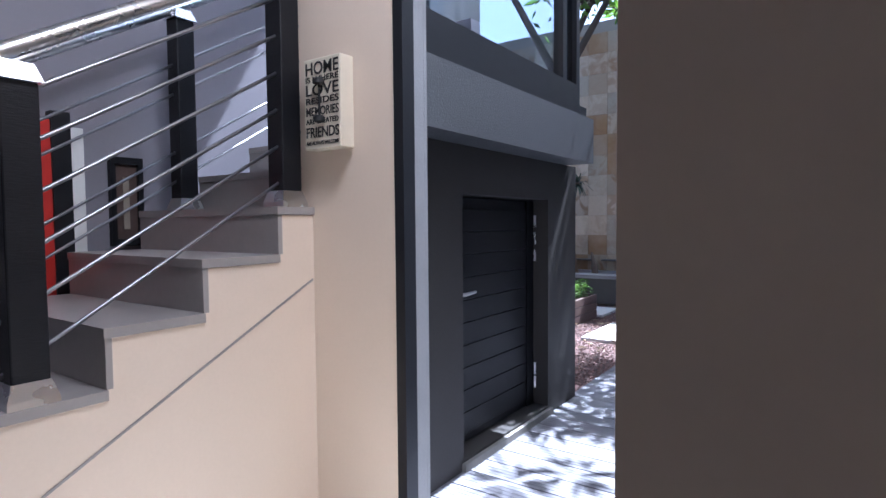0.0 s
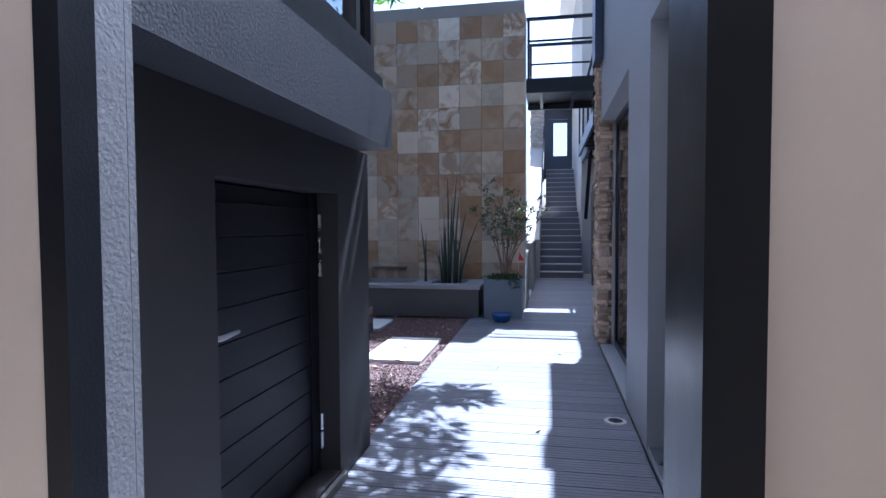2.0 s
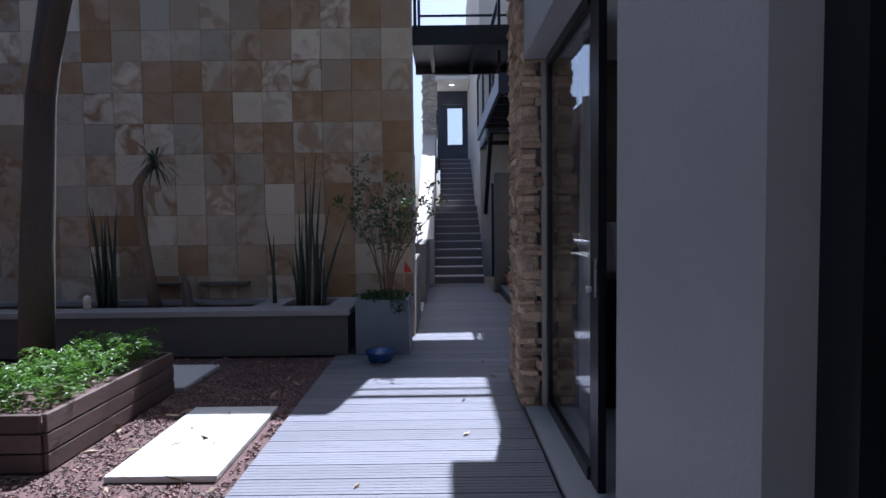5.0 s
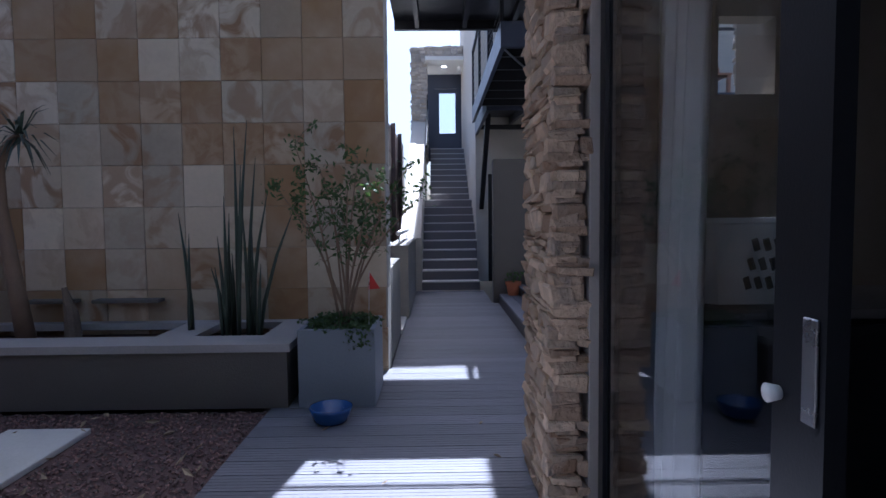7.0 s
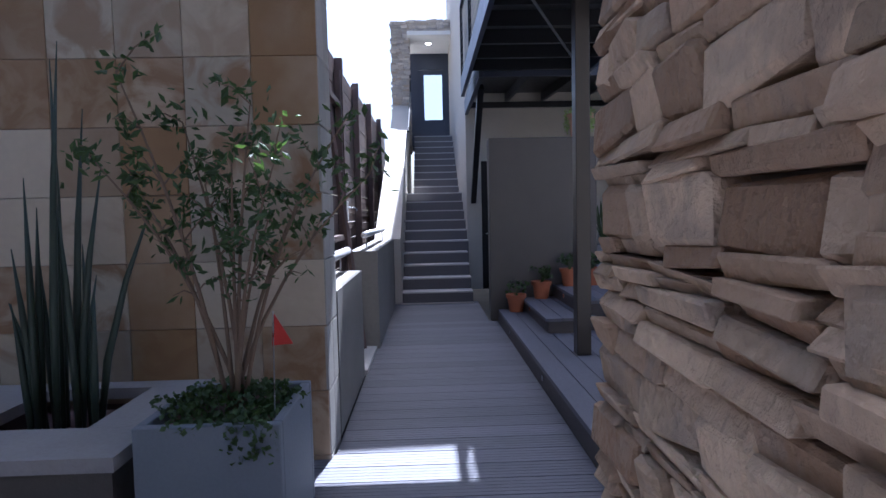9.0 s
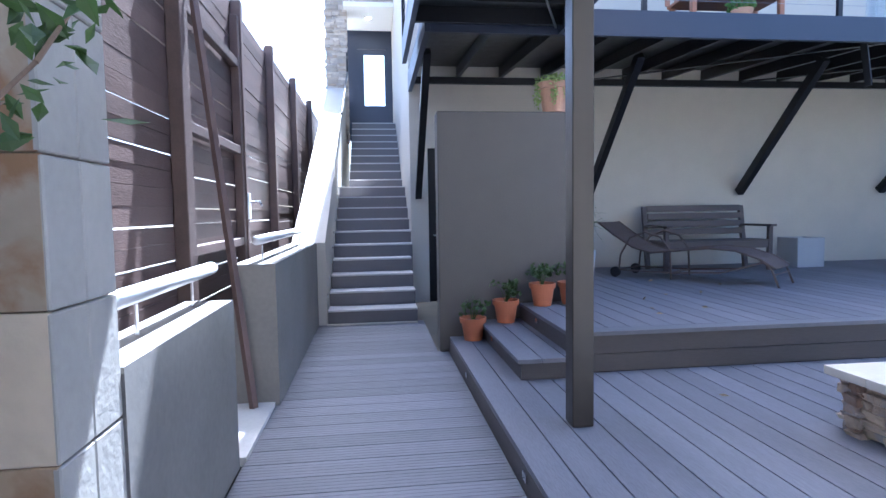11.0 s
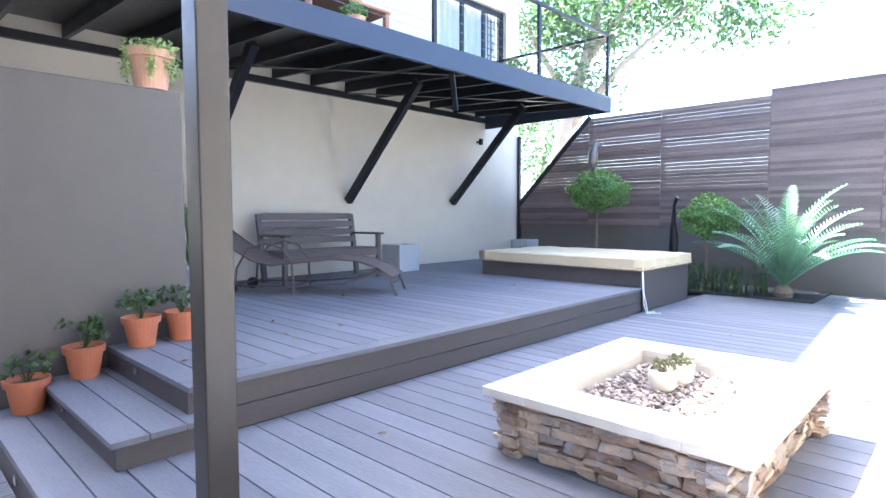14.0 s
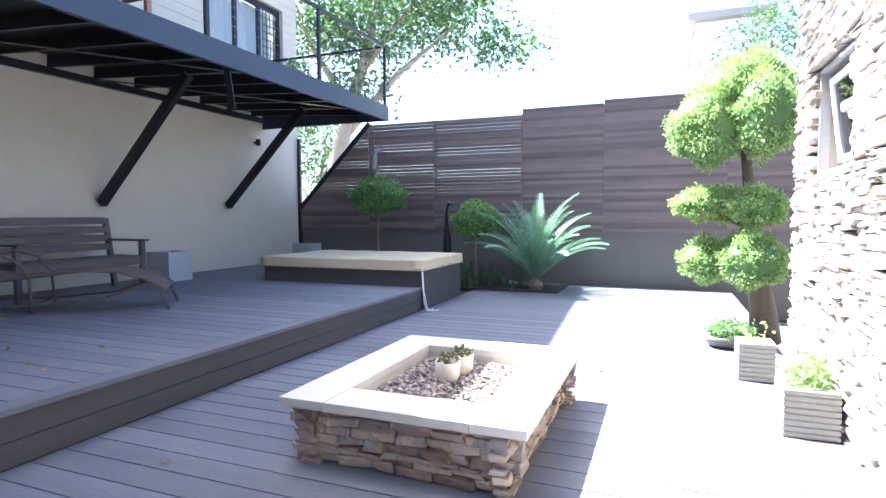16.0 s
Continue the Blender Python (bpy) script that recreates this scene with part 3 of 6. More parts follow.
# low walls along the left of the passage
setting("low_wall_near", boxes((-0.95, 10.425, 0, -0.71, 11.72, 0.90)), CONCRETE, "weathered low concrete wall")
setting("low_wall_far", boxes((-0.95, 12.70, 0, -0.66, ST_Y, 1.0)), CONCRETE, "weathered low concrete wall beside the stairs")
pb = bmesh.new()
v = [pb.verts.new(p) for x in (-0.95, -0.56) for p in ((x, ST_Y, 0), (x, 23.4, 0), (x, 23.4, 4.2), (x, 21.9, 4.2), (x, ST_Y, 1.0))]
pb.faces.new(v[:5]); pb.faces.new(v[5:][::-1])
for k in range(5):
    pb.faces.new((v[k], v[(k + 1) % 5], v[5 + (k + 1) % 5], v[5 + k]))
setting("parapet_stairs", pb, GREY_WALL, "sloping plaster parapet of the stairs")
setting("wall_stone_entry", boxes((-0.95, 22.0, 3.0, -0.5, 22.5, 6.4)), MORTAR, "stone-clad column beside the upper door")

# beds and troughs
setting("bed_soil", boxes((-6.2, 3.96, -0.3, -1.51, 9.1, -0.03)), SOIL, "bed of red-brown chips")
tr = thing("trough_bed", "long taupe plaster planting trough with grey coping below the sandstone wall", "planter")
part("front", boxes((-6.2, 9.10, 0, -1.37, 9.22, 0.42)), TAUPE, tr)
part("end", boxes((-1.49, 9.221, 0, -1.37, 10.07, 0.42)), TAUPE, tr)
cb = bmesh.new()
for it in ((-6.2, 9.06, -1.34, 9.38), (-6.2, 9.95, -1.34, 10.07), (-1.62, 9.381, -1.34, 9.949), (-2.45, 9.381, -2.15, 9.949)):
    bx(cb, it[0], it[1], 0.421, it[2], it[3], 0.478)
part("coping", cb, TROUGH_TOP, tr)
part("soil", boxes((-6.2, 9.23, 0, -1.5, 10.06, 0.36)), SOIL, tr)

# ==== decks ====
deck_1 = setting("floor_deck_passage", boxes((-1.49, 1.66, -0.3, 0.21, 15.5, -0.032)), UNDER, "grey composite deck of the passage")
BW = 0.177
GAP = 0.009
def boards(parent, spans, cross, top, thick=0.03, groove=False, name="board"):
    """Boards side by side, each an object; spans are (across, start, end)."""
    cache = {}
    for a, s, e in spans:
        key = round(e - s, 3)
        if key not in cache:
            bm = bmesh.new()
            n = 5 if groove else 1
            w = BW - GAP
            for k in range(n):
                u0, u1 = w * k / n, w * (k + 1) / n - (0.003 if groove and k < n - 1 else 0)
                bx(bm, *((0, u0, -thick, key, u1, 0) if cross else (u0, 0, -thick, u1, key, 0)))
            cache[key] = mesh_of(name, bm, DECK_X if cross else DECK)
        piece(name, cache[key], parent, pose(s, a, top) if cross else pose(a, s, top))

spans = []
y = 1.651
while y < ST_Y - 0.06:
    x0 = -1.49 if y < TILE_Y - 0.1 else -0.70
    x1 = 0.21 if y < 8.1 else (0.71 if y < 13.95 else HOUSE_X + 0.04)
    if 8.05 < y < 8.75:
        x1 = 0.70
    spans.append((y, x0, x1))
    y += BW

# ==== foliage makers ====
RNG = np.random.default_rng(5)


def leaf_mesh(name, centres, size, material, aspect=0.5, droop=0.0, along=None):
    """Many small folded leaves, each of four triangles, round the given centres."""
    c = np.asarray(centres, float)
    n = len(c)
    d = RNG.normal(size=(n, 3)) if along is None else np.asarray(along, float) + RNG.normal(size=(n, 3)) * 0.35
    d[:, 2] -= droop
    d /= np.linalg.norm(d, axis=1)[:, None]
    s = np.cross(d, RNG.normal(size=(n, 3)))
    s /= np.linalg.norm(s, axis=1)[:, None] + 1e-9
    up = np.cross(s, d)
    size = size * RNG.uniform(0.65, 1.25, (n, 1))
    base, tip = c - d * size / 2, c + d * size / 2
    mid = c + up * size * 0.06
    w = s * size * aspect / 2
    l, r = c - w - up * size * 0.05, c + w - up * size * 0.05
    v = np.stack([base, l, tip, r, mid], 1).reshape(-1, 3)
    k = np.arange(n)[:, None] * 5
    f = np.concatenate([k + [0, 1, 4], k + [1, 2, 4], k + [2, 3, 4], k + [3, 0, 4]])
    me = bpy.data.meshes.new(name)
    me.from_pydata(v.tolist(), [], f.tolist())
    me.materials.append(material)
    return me


def in_ball(n, centre, r, shell=0.6):
    p = RNG.normal(size=(n, 3))
    p /= np.linalg.norm(p, axis=1)[:, None]
    lump = 1 + 0.10 * np.sin(p[:, :1] * 7 + centre[0] * 3) + 0.10 * np.sin(p[:, 1:2] * 6 + 1) + 0.08 * np.sin(p[:, 2:] * 9)
    return np.asarray(centre) + p * np.asarray(r) * RNG.uniform(shell, 1.0, (n, 1)) ** 0.5 * lump


def foliage(name, me, parent, label="", kind=""):
    ob = new(name, me)
    ob.parent = parent
    return tagged(ob, label, kind=kind)


def smooth_path(a, b, bend, n=6):
    a, b, bend = Vector(a), Vector(b), Vector(bend)
    return [a.lerp(b, k / n) + bend * math.sin(math.pi * k / n) for k in range(n + 1)]


# ==== inside: staircase, rail, sign ====
stairs_in = thing("staircase", "grey tiled indoor staircase with cream side and steel rod rail", "stairs")
stairs_in["kind"] = "structure"
GO, RI, SIDE_X, FAR_X = 0.314, 0.182, -1.515, -2.53
def step_at(k):
    return 0.697 + GO * k, 1.082 + RI * k


for k in range(-5, 6):
    y, z = step_at(k)
    part("tread", boxes((FAR_X, y - 0.008, z - 0.03, SIDE_X + 0.008, y + GO, z)), STAIR_TILE, stairs_in)
    part("riser", boxes((FAR_X, y - 0.003, z - RI + 0.001, SIDE_X + 0.002, y + 0.016, z - 0.031)), STAIR_TILE, stairs_in)
sd = bmesh.new()
outline = [(step_at(-5)[0], 0.0)]
for k in range(-5, 3):
    y, z = step_at(k)
    outline += [(y, z - RI - 0.032), (y, z - 0.032)]
outline += [(1.499, outline[-1][1]), (1.499, 0.0)]
ring = [[sd.verts.new((x, y, z)) for y, z in outline] for x in (SIDE_X - 0.11, SIDE_X)]
sd.faces.new(ring[0]); sd.faces.new(ring[1][::-1])
for k in range(len(outline)):
    sd.faces.new((ring[0][k], ring[0][(k + 1) % len(outline)], ring[1][(k + 1) % len(outline)], ring[1][k]))
part("side", sd, CREAM, stairs_in, "smooth cream plaster stair side")
part("groove", beam(bmesh.new(), (SIDE_X + 0.001, -0.55, 0.09), (SIDE_X + 0.001, 1.49, 1.155), 0.004, 0.008), STAIR_TILE, stairs_in)
rail = thing("stair_railing", "black timber posts with brushed steel rods along the stairs", "railing")
for x, y, z, h in ((-1.575, 0.515, step_at(-1)[1], 0.86), (-1.598, 1.43, step_at(2)[1], 1.5), (-2.47, 1.52, step_at(2)[1], 0.94), (-2.47, 0.45, step_at(-1)[1], 0.94)):
    p = part("post", soft_box(x - 0.046, y - 0.046, z + 0.05, x + 0.046, y + 0.046, z + h, 0.005, 2), BLACK_WOOD, rail)
    b = lathe([(0.088, 0), (0.086, 0.02), (0.066, 0.065)], 4, at=(x, y, z))
    bmesh.ops.rotate(b, verts=b.verts[:], cent=(x, y, z), matrix=Matrix.Rotation(math.pi / 4, 3, "Z"))
    part("base_plate", b, STEEL, p, "brushed steel post foot")
    if h < 1.2:
        b = lathe([(0.08, 0), (0.055, 0.05)], 4, at=(x, y, z + h))
        bmesh.ops.rotate(b, verts=b.verts[:], cent=(x, y, z), matrix=Matrix.Rotation(math.pi / 4, 3, "Z"))
        part("cap", b, STEEL, p, "brushed steel post cap")
for x in (-1.585, -2.47):
    for k in range(6):
        z = 1.064 + 0.1425 * k
        part("rod", tube(bmesh.new(), [(x, -0.9, z - 0.91), (x, 0.6, z), (x, 2.45, z + 1.12)], 0.0065, 8), ROD_STEEL, rail, smooth=True)
    part("handrail", tube(bmesh.new(), [(x, -0.9, 0.99), (x, 0.6, 1.90), (x, 2.45, 3.02)], 0.024, 10), STEEL, rail, smooth=True)

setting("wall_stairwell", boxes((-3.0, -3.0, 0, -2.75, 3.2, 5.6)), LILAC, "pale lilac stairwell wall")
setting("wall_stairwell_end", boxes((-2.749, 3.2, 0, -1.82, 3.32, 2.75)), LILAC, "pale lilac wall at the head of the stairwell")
setting("ceiling_stairwell", boxes((-3.0, 1.64, 5.61, -1.2, 3.97, 5.75)), WHITE, "white ceiling of the stairwell")
pic = thing("framed_picture", "small dark framed picture on the stairwell wall", "picture")
part("frame", holed_wall(1.28, 1.44, 1.275, 1.72, [(1.305, 1.415, 1.31, 1.685)], -2.745, -2.715, True), BLACK_WOOD, pic)
part("print", boxes((-2.744, 1.305, 1.31, -2.735, 1.415, 1.685)), mat("brown_print", (0.09, 0.06, 0.05), 0.5, grain=3, vary=0.5), pic)
part("motif", boxes((-2.734, 1.345, 1.36, -2.731, 1.375, 1.62)), MORTAR, pic)
hang = thing("red_wall_hanging", "red hanging with black borders and a white edge strip", "wall hanging")
part("cloth", boxes((-2.745, 0.62, 1.0, -2.70, 1.02, 1.86)), RED, hang)
part("border", boxes((-2.745, 1.021, 1.0, -2.69, 1.10, 1.90)), BLACK, hang)
part("edge_strip", boxes((-2.745, 1.101, 1.0, -2.695, 1.155, 1.835)), WHITE, hang)

sign = thing("wall_sign", "cream block sign with black lettering and two hanging hooks", "sign")
part("block", soft_box(-1.475, 1.43, 1.665, -1.28, 1.499, 2.005, 0.003), WHITE_POT, sign)
rows = (("HOME", 1.965, 0.066), ("IS WHERE", 1.926, 0.030), ("LOVE", 1.885, 0.060), ("RESIDES", 1.845, 0.034), ("MEMORIES", 1.805, 0.046), ("ARE CREATED", 1.768, 0.028), ("FRIENDS", 1.725, 0.055), ("ARE ALWAYS WELCOME", 1.686, 0.020))
for text, z, size in rows:
    cu = bpy.data.curves.new("lettering", "FONT")
    cu.body, cu.size, cu.align_x, cu.align_y = text, size, "CENTER", "CENTER"
    cu.extrude, cu.offset = 0.0008, size * 0.012
    ob = new("lettering", cu)
    ob.parent = sign
    bpy.context.view_layer.update()
    wide = max(ob.dimensions.x, 1e-3)
    ob.matrix_basis = pose(-1.3775, 1.4285, z, 90, 0, 0) @ Matrix.Diagonal((0.175 / wide, 1, 1, 1))
    cu.materials.append(INK)
for z in (1.90, 1.76):
    part("hook", lathe([(0.012, 0), (0.022, 0.004), (0.022, 0.02), (0.012, 0.026)], 14, at=(-1.38, 1.415, z)), INK, sign)
part("chain", boxes((-1.383, 1.415, 1.77, -1.377, 1.421, 1.90)), INK, sign)

# pier and window over the charcoal band
setting("pier_plaster", boxes((-1.45, 1.6405, 0, -1.056, 1.658, 5.6), (-1.083, 1.561, 0, -1.056, 1.64, 2.45)), ROUGH_GREY, "rough charcoal plaster pier outside the doorway")
uw = thing("window_2", "black-framed upper window over the charcoal band", "window")
uw["kind"] = "structure"
part("window_frame", holed_wall(1.9, 3.9, 2.122, 5.6, [(2.02, 3.60, 2.36, 5.5), (3.66, 3.84, 2.36, 5.5)], -1.40, -1.33, True), BLACK, uw)
part("window_sill", boxes((-1.42, 1.79, 2.122, -1.29, 3.93, 2.20)), BLACK, uw)
part("pane", boxes((-1.37, 2.02, 2.36, -1.364, 3.60, 5.5)), GLASS, uw)
part("pane", boxes((-1.37, 3.66, 2.36, -1.364, 3.84, 5.5)), DARK_GLASS, uw)

part("window_frame", holed_wall(-4.2, -1.405, 2.122, 5.6, [(-4.1, -2.75, 2.3, 5.5), (-2.68, -1.50, 2.3, 5.5)], 3.86, 3.92), BLACK, uw)
for a, b in ((-4.1, -2.75), (-2.68, -1.50)):
    part("pane", boxes((a, 3.885, 2.3, b, 3.891, 5.5)), GLASS, uw).visible_shadow = False
setting("wall_store_west", boxes((-6.0, 1.66, 0, -5.8, 3.8, 5.6)), TAUPE, "west wall of the charcoal building")

# low black service door
sdoor = thing("service_door", "low black slatted timber door with chrome lever in the charcoal wall", "door")
body = part("leaf", boxes((-1.62, 2.53, 0.07, -1.575, 3.60, 1.525)), BLACK_WOOD, sdoor)
for k in range(10):
    z0 = 0.12 + 0.134 * k
    part("slat", soft_box(-1.574, 2.64, z0, -1.562, 3.50, z0 + 0.131, 0.003), BLACK_WOOD, sdoor)
part("stile", boxes((-1.574, 2.531, 0.07, -1.556, 2.635, 1.525)), BLACK_WOOD, sdoor)
part("stile", boxes((-1.574, 3.505, 0.07, -1.556, 3.60, 1.525)), BLACK_WOOD, sdoor)
h = bmesh.new()
bx(h, -1.555, 2.56, 0.79, -1.543, 2.605, 1.03)
tube(h, [(-1.55, 2.585, 0.97), (-1.50, 2.585, 0.97), (-1.492, 2.60, 0.97), (-1.492, 2.71, 0.975)], [0.012, 0.012, 0.011, 0.008], 10)
part("handle", h, SATIN, sdoor, "satin steel lever handle on a long plate", True)
for z in (0.18, 0.28, 1.10, 1.22, 1.34):
    part("hinge", tube(bmesh.new(), [(-1.548, 3.61, z), (-1.548, 3.61, z + 0.085)], 0.010, 8), STEEL, sdoor)
setting("wall_behind_service", boxes((-1.8, 2.3, 0, -1.76, 3.75, 1.78)), UNDER, "dark store behind the service door")

# ==== glazed doors of the passage ====
def slider(name, label, frames, panes, z1):
    d = thing(name, label, "door")
    d["kind"] = "structure"
    for y0, y1, x0, x1 in frames:
        part("stile", boxes((x0, y0, 0.03, x1, y1, z1)), BLACK, d)
    for y0, y1, x in panes:
        p = part("pane", boxes((x, y0, 0.10, x + 0.006, y1, z1 - 0.07)), GLASS, d)
        p.visible_shadow = False
        part("rail", boxes((x - 0.018, y0, 0.03, x + 0.022, y1, 0.10)), BLACK, d)
        part("rail", boxes((x - 0.018, y0, z1 - 0.07, x + 0.022, y1, z1)), BLACK, d)
    return d

s1 = slider("door_2", "black aluminium glazed door with a pale curtain behind", [(4.19, 4.30, 0.32, 0.44), (4.06, 4.189, 0.36, 0.44), (3.24, 3.37, 0.36, 0.44), (2.30, 2.42, 0.36, 0.44), (1.75, 1.84, 0.32, 0.44)], [(3.37, 4.06, 0.40), (2.42, 3.24, 0.40), (1.84, 2.30, 0.40)], 2.55)
s2 = slider("door_3", "black aluminium sliding door standing half open", [(7.28, 7.40, 0.453, 0.60), (7.22, 7.279, 0.37, 0.40), (5.985, 6.135, 0.38, 0.42), (5.18, 5.24, 0.34, 0.46)], [(6.135, 7.22, 0.385)], 2.52)
setting("door_jamb", soft_box(0.346, 7.335, 0.0, 0.452, 7.439, 2.52, 0.003), JAMB, "pale plaster jamb beside the sliding door")
part("lock_plate", soft_box(0.372, 6.0, 1.0, 0.379, 6.038, 1.19, 0.002), STEEL, s2, "long steel lock plate")
part("knob", tube(bmesh.new(), [(0.379, 6.112, 1.03), (0.355, 6.112, 1.03)], [0.014, 0.019], 14), WHITE, s2, "round white door knob", True)


def curtain(label, x, y0, y1, z0, z1, waves, sweep=0.0):
    """Hanging folds; sweep draws the foot back along the rail."""
    bm = bmesh.new()
    n, rows_ = waves * 10, 8
    grid = []
    for j in range(rows_ + 1):
        f = j / rows_
        grid.append([bm.verts.new((x + 0.045 * math.sin(k / n * waves * 2 * math.pi + 0.5 * f) * (0.5 + 0.5 * f) + 0.012 * math.sin(k * 0.37), y0 + (y1 - y0) * k / n + sweep * f ** 0.7 * (1 - 0.35 * k / n), z1 + (z0 - z1) * f)) for k in range(n + 1)])
    for a, b in zip(grid, grid[1:]):
        for k in range(n):
            bm.faces.new((a[k], a[k + 1], b[k + 1], b[k]))
    c = solid("curtain", bm, CURTAIN, label, "curtain", True)
    so = c.modifiers.new("thick", "SOLIDIFY")
    so.thickness = 0.003
    return c


curtain("long pale sheer curtain behind the glass door", 0.515, 2.0, 4.15, 0.04, 2.68, 14)
curtain("bunched pale curtain behind the sliding door", 0.64, 6.96, 7.32, 0.04, 2.68, 4, 0.12)
bk = thing("laundry_basket", "white plastic laundry basket with slanted oblong holes", "basket", at=(1.03, 7.48, 1.003))
tub_ = bmesh.new()
rings = []
for w, d, z in ((0.19, 0.14, 0.0), (0.23, 0.18, 0.33), (0.245, 0.195, 0.335), (0.245, 0.195, 0.355), (0.215, 0.165, 0.355), (0.175, 0.125, 0.02)):
    rings.append([tub_.verts.new((sx * (w - q), sy * (d - p), z)) for sx, sy, q, p in ((-1, -1, 0.04, 0), (1, -1, 0.04, 0), (1, -1, 0, 0.04), (1, 1, 0, 0.04), (1, 1, 0.04, 0), (-1, 1, 0.04, 0), (-1, 1, 0, 0.04), (-1, -1, 0, 0.04))])
for a, b in zip(rings, rings[1:]):
    for k in range(8):
        tub_.faces.new((a[k], a[(k + 1) % 8], b[(k + 1) % 8], b[k]))
tub_.faces.new(rings[-1]); tub_.faces.new(rings[0][::-1])
part("tub", tub_, WHITE, bk)
# no openings are cut: black blocks carry the darkness inside the holes
for j in range(3):
    for k in range(5):
        d = -(0.153 + 0.029 * j)
        part("slot", soft_box(-0.013, -0.004, -0.026, 0.013, 0.004, 0.026, 0.003, 2), INK, bk).matrix_basis = pose(-0.04 + 0.045 * k, d, 0.09 + 0.08 * j, 6, -20, 0)
        part("slot", soft_box(-0.004, -0.013, -0.026, 0.004, 0.013, 0.026, 0.003, 2), INK, bk).matrix_basis = pose(-(0.203 + 0.0095 * j), -0.09 + 0.045 * k, 0.09 + 0.08 * j, 20, -6, 0)
tb = thing("laundry_counter", "dark counter with a grey worktop behind the sliding door", "counter")
part("body", boxes((0.76, 7.27, 0.021, 2.5, 7.93, 0.955)), BLACK_WOOD, tb)
for k in range(3):
    part("door", soft_box(0.78 + 0.57 * k, 7.25, 0.12, 1.33 + 0.57 * k, 7.269, 0.93, 0.003), BLACK_WOOD, tb)
part("worktop", soft_box(0.745, 7.235, 0.957, 2.52, 7.94, 1.0, 0.004, 2), TAUPE, tb)

# small lamp set in the deck
dl = thing("deck_light", "round steel in-ground light set in the deck", "deck light", at=(0.10, 4.82, 0.001))
part("ring", lathe([(0.078, 0.0), (0.075, 0.006), (0.05, 0.008), (0.05, 0.002)], 24), NOSING, dl)
part("lens", lathe([(0.049, 0.0), (0.049, 0.004)], 20), DARK_GLASS, dl)
vent = thing("utility_hatch", "long steel channel at the door sill", "floor channel")
part("channel", boxes((0.225, 1.9, 0.03, 0.30, 4.28, 0.036)), STEEL, vent)
part("edge_strip", boxes((0.224, 1.9, 0.0362, 0.232, 4.28, 0.048)), STEEL, vent)

wb = solid("downpipe_box", boxes((0.13, 7.12, 3.15, 0.215, 7.5, 5.55)), BLUE_STEEL, "dark metal casing high on the stone corner", "metal casing")
# ==== planting court ====
def slab(x0, y0, x1, y1):
    return solid("stepping_slab", soft_box(x0, y0, -0.028, x1, y1, 0.012, 0.008, 2), SLAB, "pale concrete stepping slab in the chips", "paving slab", group="stepping slabs")

slab(-2.24, 6.28, -1.62, 7.44)
slab(-3.10, 7.95, -2.56, 8.72)
slab(-2.65, 4.25, -2.03, 5.36)
tp = thing("timber_planter", "low brown timber planter box with ferns", "planter")
for k in range(3):
    z = 0.0 + 0.115 * k
    part("board", soft_box(-2.66, 6.42, z - 0.02, -2.63, 7.93, z + 0.085, 0.004), TIMBER, tp)
    part("board", soft_box(-3.3, 6.40, z - 0.02, -2.665, 6.43, z + 0.085, 0.004), TIMBER, tp)
    part("board", soft_box(-3.3, 7.92, z - 0.02, -2.665, 7.95, z + 0.085, 0.004), TIMBER, tp)
part("soil", boxes((-3.3, 6.435, -0.03, -2.67, 7.915, 0.26)), SOIL, tp)
fern = thing("fern_patch", "bright green ferns filling the timber planter", "fern")
pts, ways = [], []
for k in range(150):
    cx, cy = RNG.uniform(-3.2, -2.72), RNG.uniform(6.5, 7.85)
    a, reach, lift = RNG.uniform(0, 6.28), RNG.uniform(0.12, 0.28), RNG.uniform(0.12, 0.28)
    for j in range(12):
        t_ = (j + 1) / 12
        p = (cx + math.cos(a) * reach * t_, cy + math.sin(a) * reach * t_, 0.27 + lift * math.sin(t_ * 2.2))
        for s in (-1, 1):
            pts.append((p[0] - s * math.sin(a) * 0.018, p[1] + s * math.cos(a) * 0.018, p[2]))
            ways.append((math.cos(a) * 0.3 - s * math.sin(a), math.sin(a) * 0.3 + s * math.cos(a), 0.1))
foliage("fronds", leaf_mesh("fronds", pts, 0.05, LEAF_BRIGHT, 0.35, along=ways), fern, kind="stuff")

chip_v, chip_f = [], []
n = 21000
cx, cy = RNG.uniform(-4.6, -1.51, n), RNG.uniform(3.98, 9.08, n)
for x, y in zip(cx, cy):
    if (-2.28 < x < -1.58 and 6.24 < y < 7.48) or (-3.14 < x < -2.52 and 7.9 < y < 8.76) or (x < -2.6 and 6.35 < y < 8.0) or (-2.7 < x < -1.98 and 4.2 < y < 5.4):
        continue
    m = Euler(RNG.uniform(-0.6, 0.6, 2).tolist() + [RNG.uniform(0, 6.3)]).to_matrix()
    sx, sy, sz = RNG.uniform(0.005, 0.014), RNG.uniform(0.004, 0.009), RNG.uniform(0.002, 0.005)
    base = len(chip_v)
    chip_v += [tuple(m @ Vector((i * sx, j * sy, k * sz)) + Vector((x, y, -0.018))) for k in (-1, 1) for i, j in ((-1, -0.7), (0.8, -1), (1, 0.8), (-0.7, 1))]
    chip_f += [tuple(base + q for q in f) for f in ((4, 5, 6, 7), (0, 1, 5, 4), (1, 2, 6, 5), (2, 3, 7, 6), (3, 0, 4, 7))]
me = bpy.data.meshes.new("bark_chips")
me.from_pydata(chip_v, [], chip_f)
me.materials.append(BARK_CHIP)
tagged(new("bark_chips", me), "loose red-brown chips covering the bed", "mulch", kind="stuff")
